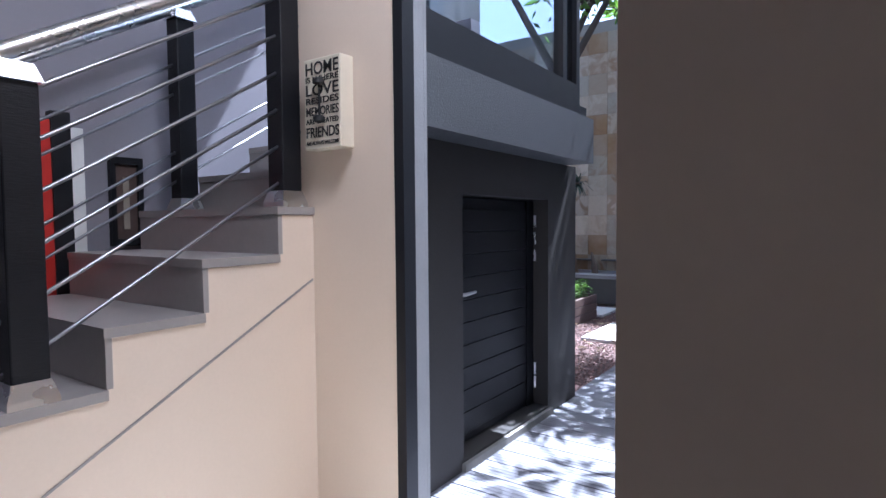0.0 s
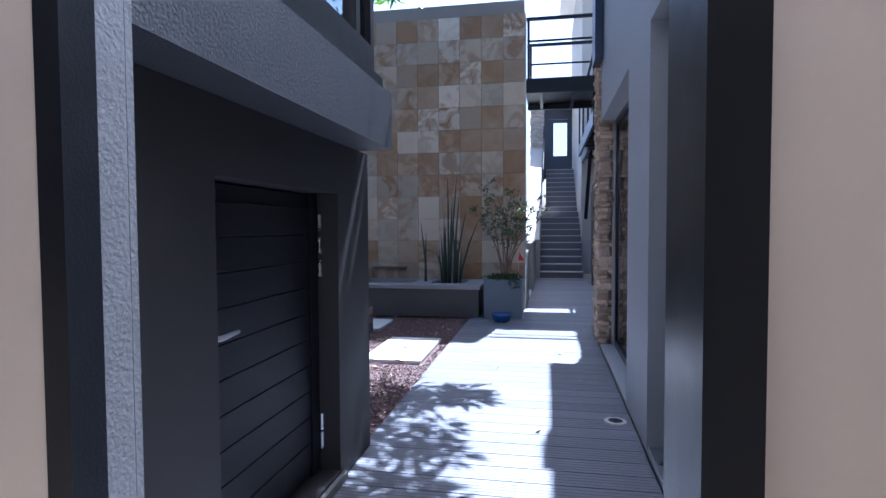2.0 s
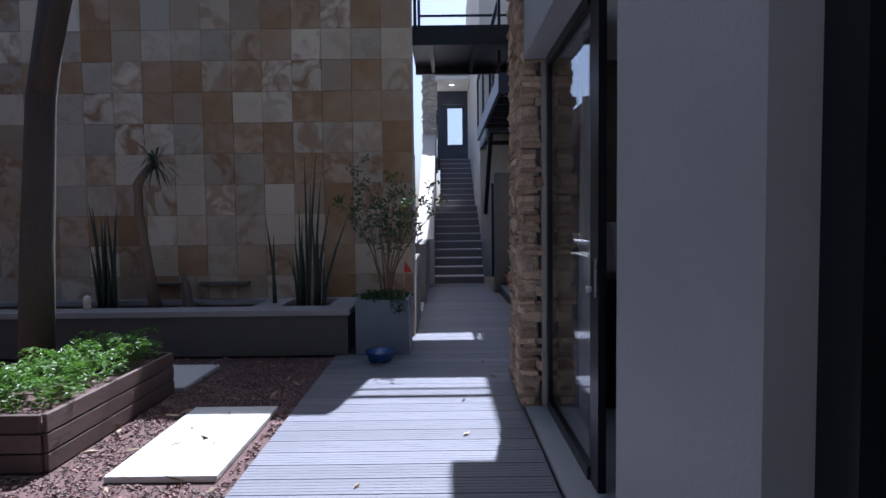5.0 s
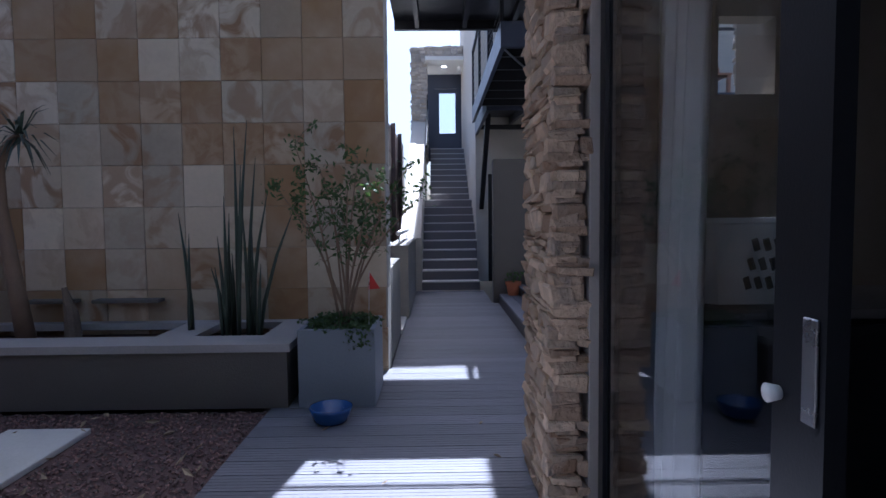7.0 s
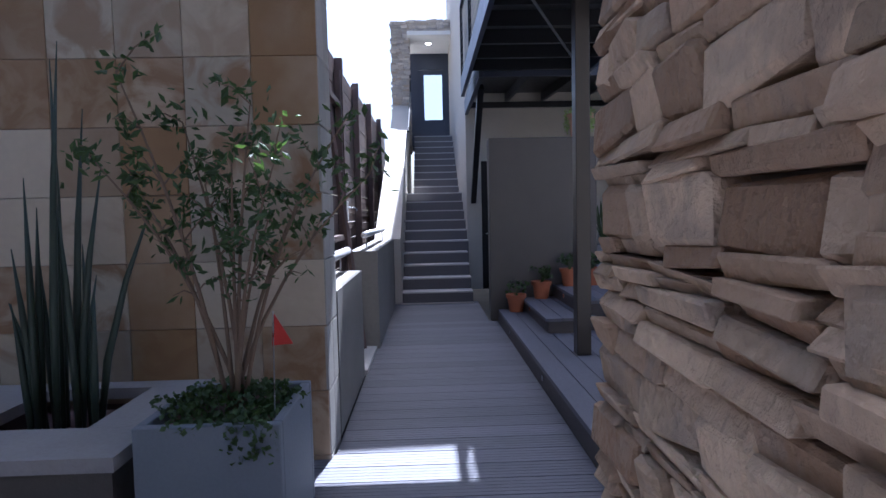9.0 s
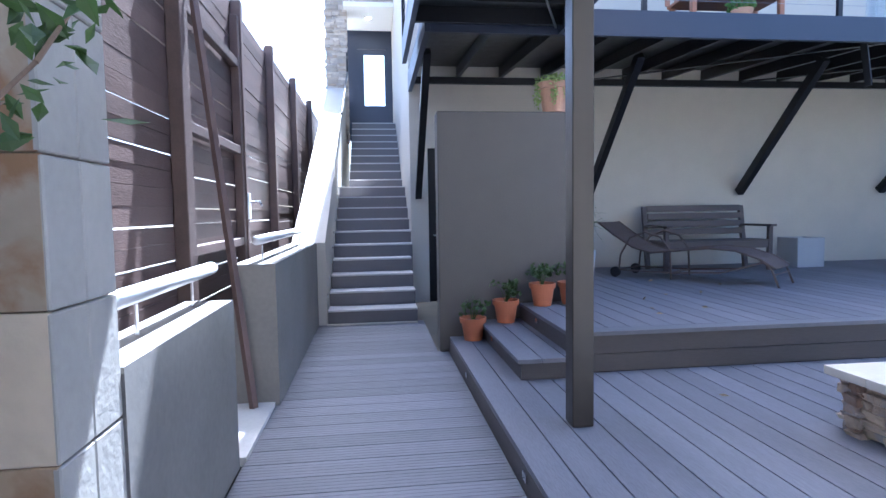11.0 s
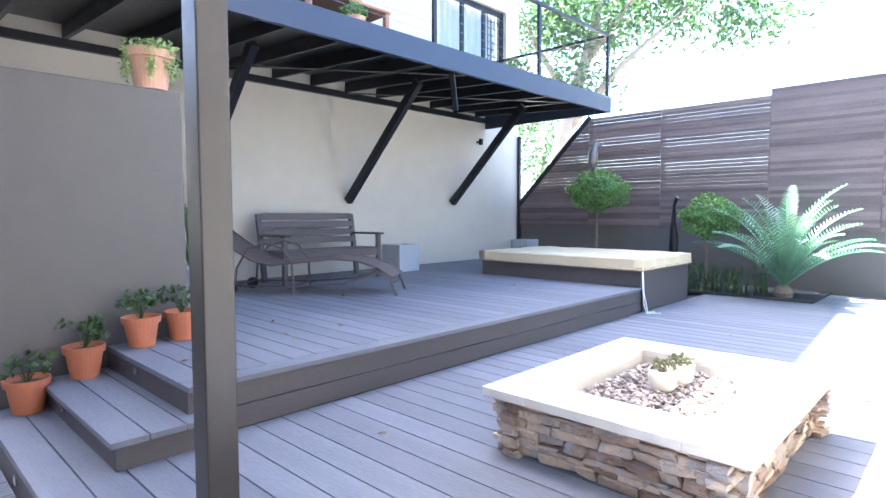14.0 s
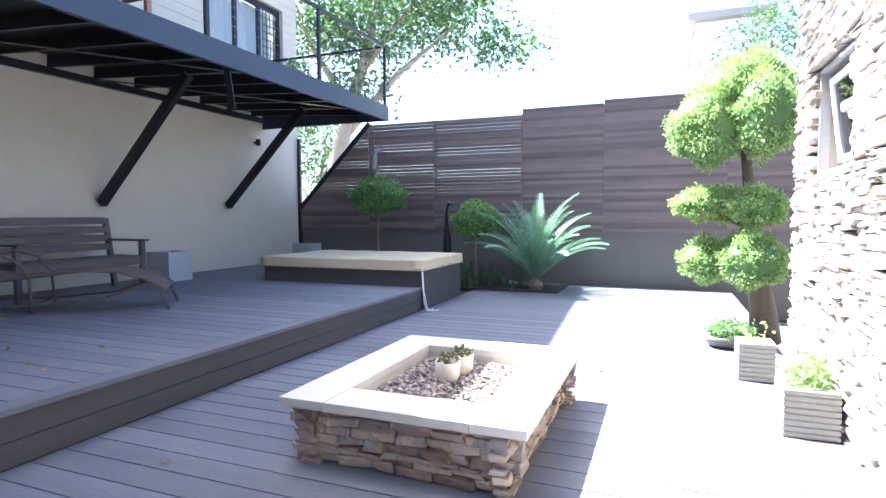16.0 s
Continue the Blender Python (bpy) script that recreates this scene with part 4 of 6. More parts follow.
dry = [(x, y, 0.012) for x, y in zip(RNG.uniform(-3.4, -1.55, 90), RNG.uniform(4.1, 9.0, 90))]
tagged(new("fallen_leaves", leaf_mesh("fallen_leaves", dry, 0.10, mat("dry_leaf", (0.34, 0.26, 0.17), 0.8, grain=10, island=0.6), 0.3, along=[(RNG.normal(), RNG.normal(), 0) for _ in dry])), "dry curled leaves lying on the chips", "leaf litter", kind="stuff")

# water spouts on the sandstone wall
for x0, x1 in ((-3.86, -3.44), (-3.28, -2.70)):
    solid("stone_spout", soft_box(x0, 9.95, 0.655, x1, 10.075, 0.685, 0.004), TAUPE, "thin dark stone ledge on the sandstone wall", "wall ledge", group="wall ledges")
stump = bmesh.new()
tube(stump, [(-3.31, 9.75, 0.34), (-3.33, 9.76, 0.6), (-3.38, 9.76, 0.82)], [0.07, 0.055, 0.02], 8)
solid("wood_stump", stump, TRUNK, "weathered wood stump standing in the trough", "stump")
ow = bmesh.new()
lathe([(0.02, 0), (0.04, 0.03), (0.035, 0.08), (0.045, 0.11), (0.03, 0.15), (0.01, 0.16)], 10, ow, (-4.15, 9.22, 0.479))
solid("owl_ornament", ow, WHITE_POT, "small pale stone ornament on the trough coping", "ornament", True)


def spear_plant(x, y, z, spears, label, main=()):
    p = thing("snake_plant", label, "plant", at=(x, y, z))
    rows_ = list(main)
    for k in range(spears):
        b0 = RNG.uniform(-0.13, 0.13)
        rows_.append((b0, b0 * 1.5 + RNG.normal(0, 0.04), RNG.uniform(0.55, 1.3)))
    for b0, t0, hgt in rows_:
        b = Vector((b0, RNG.uniform(-0.08, 0.08), 0))
        tip = Vector((t0, b.y + RNG.normal(0, 0.03), hgt))
        bow = Vector(((b0 - t0) * 0.14, 0, 0))
        part("spear", tube(bmesh.new(), [b, b.lerp(tip, 0.3) + bow, b.lerp(tip, 0.65) + bow, tip], [0.014, 0.019, 0.014, 0.002], 6), SPEAR, p, smooth=True)
    return p


spear_plant(-1.87, 9.66, 0.36, 9, "tall dark green spear-leaved snake plant in the trough", ((-0.40, -0.50, 1.07), (-0.42, -0.40, 0.9), (-0.06, -0.08, 1.78), (-0.01, 0.11, 1.79), (0.03, 0.13, 1.52), (0.06, 0.25, 1.25), (0.12, 0.43, 1.10), (-0.14, -0.19, 0.63), (-0.10, -0.10, 0.80), (0.14, 0.17, 0.66), (-0.03, 0.02, 1.45)))
spear_plant(-4.15, 9.66, 0.36, 14, "dark spear-leaved snake plant in the trough")
dr = thing("dragon_tree", "slim dragon tree with bent stem and leaf tuft", "tree")
part("trunk", tube(bmesh.new(), [(-3.66, 9.7, 0.34), (-3.74, 9.7, 0.9), (-3.81, 9.68, 1.5), (-3.80, 9.66, 1.84), (-3.70, 9.65, 1.98), (-3.58, 9.65, 2.08)], [0.075, 0.06, 0.05, 0.048, 0.042, 0.035], 10), STEM, dr, smooth=True)
tv = bmesh.new()
for k in range(38):
    a, e = RNG.uniform(0, 6.28), RNG.uniform(-0.9, 1.1)
    d = Vector((math.cos(a) * math.cos(e), math.sin(a) * math.cos(e), math.sin(e)))
    o = Vector((-3.60, 9.65, 2.06))
    side = d.cross(Vector((0, 0, 1))).normalized() * 0.012
    L = RNG.uniform(0.22, 0.40)
    q = [o + d * 0.03, o + d * L * 0.55 + Vector((0, 0, 0.02)), o + d * L - Vector((0, 0, 0.08))]
    v = [tv.verts.new(q[0] - side), tv.verts.new(q[0] + side), tv.verts.new(q[1] + side), tv.verts.new(q[1] - side), tv.verts.new(q[2])]
    tv.faces.new(v[:4]); tv.faces.new((v[3], v[2], v[4]))
part("leaf_tuft", tv, SPEAR, dr)

# square planter with shrub
sp_ = thing("square_planter", "tall square blue-grey planter on the deck", "planter")
for it in ((-1.29, 9.10, 0.0, -0.73, 9.14, 0.57), (-1.29, 9.64, 0.0, -0.73, 9.68, 0.57), (-1.29, 9.141, 0.0, -1.25, 9.639, 0.57), (-0.77, 9.141, 0.0, -0.73, 9.639, 0.57)):
    part("side", soft_box(*it, 0.004), PLANTER, sp_)
part("soil", boxes((-1.25, 9.141, 0.02, -0.77, 9.639, 0.52)), SOIL, sp_)
gc = thing("ground_cover", "small-leaved green creeper spilling over the planter rim", "plant")
pts = np.concatenate([in_ball(1500, (-1.01, 9.39, 0.57), (0.30, 0.30, 0.07), 0.3), in_ball(160, (-0.85, 9.10, 0.52), (0.12, 0.03, 0.12), 0.2)])
foliage("leaves", leaf_mesh("leaves", pts, 0.030, LEAF, 0.8), gc, kind="stuff")
sh = thing("shrub", "thin multi-stemmed shrub with sparse green leaves in the square planter", "shrub")
leafs = []
SHRUB_TIPS = ((-1.28, 1.90), (-1.45, 1.60), (-1.16, 1.76), (-0.86, 1.82), (-0.60, 1.58), (-0.40, 1.54), (-0.72, 1.56), (-1.08, 1.50), (-0.94, 1.64), (-1.30, 1.44), (-0.52, 1.72), (-0.80, 1.34))
for k, (tx, tz) in enumerate(SHRUB_TIPS):
    b = Vector((-0.99 + RNG.uniform(-0.05, 0.05), 9.40 + RNG.uniform(-0.05, 0.05), 0.52))
    tip = Vector((tx, 9.40 + RNG.uniform(-0.30, 0.10), tz))
    pth = smooth_path(b, tip, ((b.x - tx) * 0.10, 0, 0.06))
    part("stem", tube(bmesh.new(), pth, [0.012 - 0.0015 * j for j in range(7)], 6), STEM, sh, smooth=True)
    for j in range(6):
        q = pth[3 + j % 4]
        a2 = RNG.uniform(0, 6.28)
        t2 = q + Vector((math.cos(a2) * 0.13, math.sin(a2) * 0.13, RNG.uniform(0.0, 0.16)))
        part("twig", tube(bmesh.new(), [q, q.lerp(t2, 0.5) + Vector((0, 0, 0.02)), t2], [0.004, 0.003, 0.0015], 5), STEM, sh)
        leafs += [tuple(q.lerp(t2, RNG.uniform(0.2, 1.1)) + Vector(RNG.normal(0, 0.022, 3))) for _ in range(16 if j % 4 > 0 else 3)]
    leafs += [tuple(tip + Vector(RNG.normal(0, 0.05, 3))) for _ in range(20)]
foliage("leaves", leaf_mesh("leaves", leafs, 0.055, LEAF, 0.45), sh, kind="stuff")
bowl = solid("blue_bowl", lathe([(0.09, 0.001), (0.115, 0.02), (0.14, 0.09), (0.146, 0.11), (0.132, 0.11), (0.10, 0.03)], 28, at=(-1.0, 8.80, 0)), BLUE_BOWL, "blue glazed bowl on the deck by the planter", "bowl", True)
fl = thing("red_flag", "small red flag on a thin stick in the planter", "flag")
part("stick", tube(bmesh.new(), [(-0.79, 9.25, 0.52), (-0.78, 9.25, 0.98)], 0.003, 5), STEEL, fl)
tri = bmesh.new()
v = [tri.verts.new(p) for p in ((-0.78, 9.25, 0.97), (-0.79, 9.25, 0.84), (-0.70, 9.23, 0.85), (-0.778, 9.254, 0.97), (-0.788, 9.254, 0.84), (-0.70, 9.234, 0.85))]
tri.faces.new(v[:3]); tri.faces.new(v[3:][::-1])
for k in range(3):
    tri.faces.new((v[k], v[(k + 1) % 3], v[3 + (k + 1) % 3], v[3 + k]))
part("pennant", tri, RED, fl)


def tree(name, label, base, limbs, crown, leaf_size, leaf_m, bark, count, trunk_r):
    """limbs: rows of points; crown: balls (x, y, z, rx, ry, rz) filled with clumps of leaves."""
    t = thing(name, label, "tree")
    bm = bmesh.new()
    for pts_, r0, r1 in limbs:
        n_ = len(pts_)
        tube(bm, pts_, [r0 + (r1 - r0) * k / (n_ - 1) for k in range(n_)], 10)
    part("trunk", bm, bark, t, smooth=True)
    pts_ = []
    for x, y, z, rx, ry, rz in crown:
        for _ in range(max(3, int(count * rx * ry))):
            c = in_ball(1, (x, y, z), (rx, ry, rz), 0.2)[0]
            k = RNG.integers(14, 30)
            pts_.append(c + RNG.normal(size=(k, 3)) * (leaf_size * 2.0, leaf_size * 2.0, leaf_size * 1.2))
    foliage("crown", leaf_mesh("crown", np.concatenate(pts_), leaf_size, leaf_m, 0.42), t, kind="stuff")
    return t


tree("frangipani_tree", "leafy tree over the chip bed with a bent trunk, shade put into its bark colour", None,
     [([(-3.55, 7.6, -0.05), (-3.45, 7.55, 1.2), (-3.3, 7.45, 2.3), (-3.0, 7.3, 3.4)], 0.13, 0.08),
      ([(-3.3, 7.45, 2.3), (-2.6, 6.9, 3.4), (-1.9, 6.6, 4.2)], 0.07, 0.03), ([(-3.0, 7.3, 3.4), (-2.6, 7.6, 4.4), (-1.6, 7.7, 4.9)], 0.06, 0.02),
      ([(-3.0, 7.3, 3.4), (-3.4, 6.6, 4.5), (-3.2, 6.0, 5.2)], 0.06, 0.02)],
     [(-2.3, 7.1, 4.3, 0.35, 0.3, 0.2)], 0.15, LEAF_BRIGHT, SHADED_BARK, 60, 0.1)
cen, ways = [], []
tw_ = bmesh.new()
for k in range(112):
    c = Vector((RNG.uniform(-3.6, -0.35), RNG.uniform(5.5, 8.5), RNG.uniform(4.5, 5.5)))
    if k > 91:
        c = Vector((RNG.uniform(-1.55, -0.40), RNG.uniform(6.2, 8.4), RNG.uniform(4.7, 5.5)))
    tube(tw_, [Vector((-2.7, 7.2, 4.2)).lerp(c, 0.15), Vector((-2.7, 7.2, 4.2)).lerp(c, 0.6) + Vector((0, 0, 0.15)), c], [0.022, 0.016, 0.010], 5)
    for j in range(15):
        a = 2 * math.pi * j / 15 + RNG.uniform(-0.2, 0.2)
        d = Vector((math.cos(a), math.sin(a), RNG.uniform(-0.15, 0.6))).normalized()
        cen.append(tuple(c + d * 0.17))
        ways.append(tuple(d * 2.5))
ft = bpy.data.objects["frangipani_tree"]
part("twig_cluster", tw_, SHADED_BARK, ft)
foliage("rosettes", leaf_mesh("rosettes", cen, 0.27, LEAF_BRIGHT, 0.27, along=ways), ft, kind="stuff")

# ==== left fence, handrails ====
lf = thing("fence_left", "brown horizontal-board timber fence beside the passage", "fence")
FX = -1.30
lat = {}
FENCE_POSTS = (10.46, 12.72, 14.52, 16.28, 18.42, 20.85, 23.4)
for panel, (y, e) in enumerate(zip(FENCE_POSTS, FENCE_POSTS[1:])):
    lift = 0.045 * max(0.0, y - 14.6)
    for k in range(32):
        z = -0.25 + 0.118 * k + lift
        if z > 3.30 + lift:
            break
        key = (round(e - y, 3), (k * 7 + panel * 3) % 6 in (0, 4))
        if key not in lat:
            lat[key] = mesh_of("slat", boxes((0, 0, 0, 0.022, key[0] - 0.006, 0.106 if key[1] else 0.1165)), TIMBER)
        piece("slat", lat[key], lf, pose(FX - 0.03 + RNG.uniform(-0.004, 0.004), y, z, 0, RNG.uniform(-1.5, 1.5), 0))
    part("post", soft_box(FX - 0.005, y - 0.05, -0.3, FX + 0.09, y + 0.05, 3.42 + lift, 0.006), TIMBER, lf)
br = thing("timber_gate", "brown ledged timber gate set in the fence", "gate")
for y in (12.80, 14.38):
    part("stile", soft_box(FX + 0.0, y, 0.03, FX + 0.075, y + 0.085, 3.25, 0.005), TIMBER, br)
for z in (0.20, 1.05, 1.93, 2.76):
    part("rail", soft_box(FX + 0.0, 12.886, z, FX + 0.07, 14.379, z + 0.075, 0.005), TIMBER, br)
prop = thing("timber_prop", "weathered brown timber pole leaning on the fence", "pole")
part("pole", beam(bmesh.new(), (-1.20, 12.90, 3.0), (-0.81, 12.57, 0.033), 0.04, 0.045), TIMBER, prop)
def hand(label, pts_, feet):
    h = thing("wall_handrail", label, "handrail", "wall handrails")
    part("bar", tube(bmesh.new(), pts_, 0.034, 12), SATIN, h, smooth=True)
    for f in feet:
        part("bracket", tube(bmesh.new(), f, 0.008, 6), STEEL, h)

hand("galvanised steel tube rail on the low wall", [(-0.84, 10.46, 1.06), (-0.84, 11.82, 1.06)], [[(-0.86, 10.9, 1.04), (-0.86, 10.9, 0.89)], [(-0.86, 11.55, 1.04), (-0.86, 11.55, 0.89)]])
hand("galvanised steel tube rail on the stair wall", [(-0.80, 12.8, 1.16), (-0.80, 15.3, 1.16)], [[(-0.80, 13.0, 1.14), (-0.80, 13.0, 0.99)], [(-0.80, 15.1, 1.14), (-0.80, 15.1, 0.99)]])
tap = thing("gate_latch", "pale wall tap fixed to the fence post", "tap")
part("plate", soft_box(-1.2115, 14.48, 1.30, -1.192, 14.56, 1.56, 0.003), WHITE, tap)
part("spout", tube(bmesh.new(), [(-1.197, 14.52, 1.47), (-1.10, 14.52, 1.47), (-1.08, 14.52, 1.43)], 0.013, 8), STEEL, tap)
gate = setting("kerb_left", boxes((-0.95, 11.78, -0.02, -0.69, 12.69, 0.03)), SLAB, "pale kerb in the gap between the low walls")

# stair lights along the parapet
for k in range(10):
    y, z = ST_Y + 0.1 + TREAD * k, 0.32 + RISE * k
    n_ = thing("stair_light", "small square stair light in the parapet", "stair light", "stair lights")
    part("cover", boxes((-0.559, y, z, -0.548, y + 0.05, z + 0.05)), STEEL, n_)
hr = thing("stair_handrail", "slim dark handrail up the outdoor stairs", "handrail")
part("bar", tube(bmesh.new(), [(-0.50, 18.9, 3.1), (-0.50, 21.9, 4.55), (-0.5, 22.0, 5.2)], 0.02, 8), BLACK, hr)

# passage door in the house wall
pd = thing("passage_door", "narrow black door in the house wall beside the stairs", "door")
part("leaf", boxes((0.835, HOUSE_Y + 0.02, 0.005, 1.115, HOUSE_Y + 0.06, 2.285)), BLACK, pd)
part("handle", tube(bmesh.new(), [(0.90, HOUSE_Y + 0.02, 1.0), (0.90, HOUSE_Y - 0.04, 1.0), (0.99, HOUSE_Y - 0.045, 1.0)], 0.010, 8), STEEL, pd)

# ==== courtyard ====
fp = thing("fire_pit", "low stone-clad square fire pit with pale coping and pebbles", "fire pit")
FX0, FX1, FY0, FY1 = 2.40, 3.97, 10.14, 11.40
part("core", boxes((FX0 + 0.14, FY0 + 0.14, DECK_Z, FX1 - 0.14, FY1 - 0.14, 0.36)), MORTAR, fp)
W = 0.26
for it in ((FX0, FY0, FX1, FY0 + W), (FX0, FY1 - W, FX1, FY1), (FX0, FY0 + W + 0.002, FX0 + W, FY1 - W - 0.002), (FX1 - W, FY0 + W + 0.002, FX1, FY1 - W - 0.002)):
    part("coping", soft_box(it[0], it[1], 0.445, it[2], it[3], 0.492, 0.004, 2), COPING, fp)
for it in ((FX0 + 0.15, FY0 + 0.15, FX1 - 0.15, FY0 + W - 0.006), (FX0 + 0.15, FY1 - W + 0.006, FX1 - 0.15, FY1 - 0.15), (FX0 + 0.15, FY0 + W - 0.004, FX0 + W - 0.006, FY1 - W + 0.004), (FX1 - W + 0.006, FY0 + W - 0.004, FX1 - 0.15, FY1 - W + 0.004)):
    part("lining", boxes((it[0], it[1], 0.361, it[2], it[3], 0.444)), COPING, fp)
peb_v, peb_f = [], []
ico = bmesh.new()
bmesh.ops.create_icosphere(ico, subdivisions=1, radius=1)
iv = [v.co.copy() for v in ico.verts]
ico.verts.index_update()
if_ = [tuple(v.index for v in f.verts) for f in ico.faces]
ico.free()
for _ in range(1500):
    c = Vector((RNG.uniform(FX0 + W + 0.02, FX1 - W - 0.02), RNG.uniform(FY0 + W + 0.02, FY1 - W - 0.02), 0.385 + RNG.uniform(0, 0.032)))
    s = Vector((RNG.uniform(0.012, 0.026), RNG.uniform(0.009, 0.017), RNG.uniform(0.007, 0.013)))
    m = Euler((RNG.uniform(-0.5, 0.5), RNG.uniform(-0.5, 0.5), RNG.uniform(0, 6.3))).to_matrix()
    b = len(peb_v)
    peb_v += [tuple(m @ Vector((q.x * s.x, q.y * s.y, q.z * s.z)) + c) for q in iv]
    peb_f += [tuple(b + i for i in f) for f in if_]
me = bpy.data.meshes.new("pebbles")
me.from_pydata(peb_v, [], peb_f)
me.materials.append(PEBBLE)
me.shade_smooth()
tagged(new("pebbles", me), "brown and grey river pebbles filling the fire pit", "pebbles", kind="stuff")
for x, y in ((3.24, 10.82), (3.43, 10.80)):
    wp = thing("succulent_pot", "cream ceramic pot with a small succulent on the pebbles", "plant pot", "pots on the pebbles", at=(x, y, 0.40))
    part("pot", lathe([(0.055, 0), (0.07, 0.03), (0.078, 0.12), (0.07, 0.12), (0.06, 0.08)], 24), WHITE_POT, wp, smooth=True)
    part("succulent", tube(bmesh.new(), [(0, 0, 0.07), (0, 0, 0.13)], 0.012, 6), STEM, wp)
    p_ = in_ball(60, (0, 0, 0.14), (0.065, 0.065, 0.035), 0.2)
    foliage("leaves", leaf_mesh("leaves", p_, 0.04, LEAF_DRY, 0.5), wp)

# hot tub under its cover
tub = thing("hot_tub", "square hot tub under a cream cover, dark timber surround", "hot tub")
TX0, TX1, TY0, TY1 = 6.86, 8.47, 12.58, 15.17
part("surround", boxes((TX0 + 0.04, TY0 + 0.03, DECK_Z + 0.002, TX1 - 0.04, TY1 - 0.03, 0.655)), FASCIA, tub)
cv = bmesh.new()
bx(cv, TX0, TY0, 0.66, TX1, TY1, 0.82)
bmesh.ops.subdivide_edges(cv, edges=cv.edges[:], cuts=19, use_grid_fill=True)
for v in cv.verts:
    u, w = (v.co.x - TX0) / (TX1 - TX0), (v.co.y - TY0) / (TY1 - TY0)
    sag = noise.noise(Vector((v.co.x * 3, v.co.y * 3, v.co.z * 4)))
    if v.co.z > 0.7:
        v.co.z += 0.014 * sag + 0.010 * abs(noise.noise(Vector((v.co.x * 6, v.co.y * 2, 3.0)))) - 0.022 * (1 - min(1, 12 * min(u, 1 - u, w, 1 - w)))
    v.co.x += 0.030 * noise.noise(Vector((v.co.y * 7, v.co.z * 6, 1.0))) * (1 if u in (0, 1) else 0.2)
    v.co.y += 0.030 * noise.noise(Vector((v.co.x * 7, v.co.z * 6, 4.0)))
part("cover", cv, COVER, tub, "creased cream vinyl cover", True)
part("hem", tube(bmesh.new(), [(TX0 - 0.006, TY0 - 0.006, 0.665), (TX1, TY0 - 0.006, 0.665)], 0.007, 6), STEM, tub)
part("hem", tube(bmesh.new(), [(TX0 - 0.006, TY0, 0.665), (TX0 - 0.006, TY1, 0.665)], 0.007, 6), STEM, tub)
part("strap", tube(bmesh.new(), [(TX0 - 0.01, TY0 - 0.01, 0.66), (TX0 - 0.03, TY0 - 0.03, 0.45), (TX0 + 0.01, TY0 - 0.03, 0.25), (TX0 - 0.02, TY0 - 0.08, 0.16), (TX0 + 0.1, TY0 - 0.2, 0.155)], 0.006, 6), WHITE, tub)
part("strap", tube(bmesh.new(), [(TX0 + 0.01, TY0 - 0.01, 0.66), (TX0 + 0.0, TY0 - 0.03, 0.40), (TX0 + 0.05, TY0 - 0.06, 0.16), (TX0 + 0.16, TY0 - 0.1, 0.155)], 0.006, 6), WHITE, tub)

# bench
bench = thing("garden_bench", "dark weathered timber garden bench against the house wall", "bench", at=(4.0, 16.02, PLAT_Z))
for x in (0.0, 1.55):
    part("leg", soft_box(x, 0.0, 0.002, x + 0.06, 0.06, 0.62, 0.004), BENCH_WOOD, bench)
    part("leg", beam(bmesh.new(), (x + 0.03, 0.55, 0.002), (x + 0.03, 0.70, 0.92), 0.06, 0.06), BENCH_WOOD, bench)
    part("armrest", soft_box(x - 0.015, -0.06, 0.621, x + 0.075, 0.62, 0.65, 0.006), BENCH_WOOD, bench)
    part("side_rail", boxes((x + 0.01, 0.06, 0.33, x + 0.05, 0.56, 0.41)), BENCH_WOOD, bench)
for k in range(5):
    part("seat_slat", soft_box(0.0, 0.0 + 0.105 * k, 0.412, 1.61, 0.09 + 0.105 * k, 0.436, 0.004), BENCH_WOOD, bench)
for k in range(4):
    z = 0.50 + 0.115 * k
    part("back_slat", soft_box(0.06, 0.60 + 0.018 * k, z, 1.55, 0.622 + 0.018 * k, z + 0.09, 0.004), BENCH_WOOD, bench)
part("apron", boxes((0.06, 0.015, 0.32, 1.55, 0.04, 0.41)), BENCH_WOOD, bench)

# chaise
lo = thing("sun_lounger", "brown sling sun lounger with curved tubular frame", "lounger", at=(3.42, 15.95, PLAT_Z), turn=-52.0)
prof = [(-0.28, 0.72), (-0.05, 0.56), (0.22, 0.40), (0.45, 0.34), (0.8, 0.38), (1.15, 0.42), (1.45, 0.40), (1.70, 0.32), (1.86, 0.22)]
bed = bmesh.new()
g = [[bed.verts.new((u, s, w + dz)) for u, w in prof] for s, dz in ((-0.27, 0), (0.27, 0))]
g2 = [[bed.verts.new((u, s, w - 0.015)) for u, w in prof] for s in (-0.27, 0.27)]
for k in range(len(prof) - 1):
    bed.faces.new((g[0][k], g[0][k + 1], g[1][k + 1], g[1][k]))
    bed.faces.new((g2[0][k], g2[1][k], g2[1][k + 1], g2[0][k + 1]))
    for a, b in ((g[0], g2[0]), (g2[1], g[1])):
        bed.faces.new((a[k], b[k], b[k + 1], a[k + 1]))
bed.faces.new((g[0][0], g[1][0], g2[1][0], g2[0][0])); bed.faces.new((g[0][-1], g2[0][-1], g2[1][-1], g[1][-1]))
part("sling", bed, MESH_FABRIC, lo, "woven brown sling")
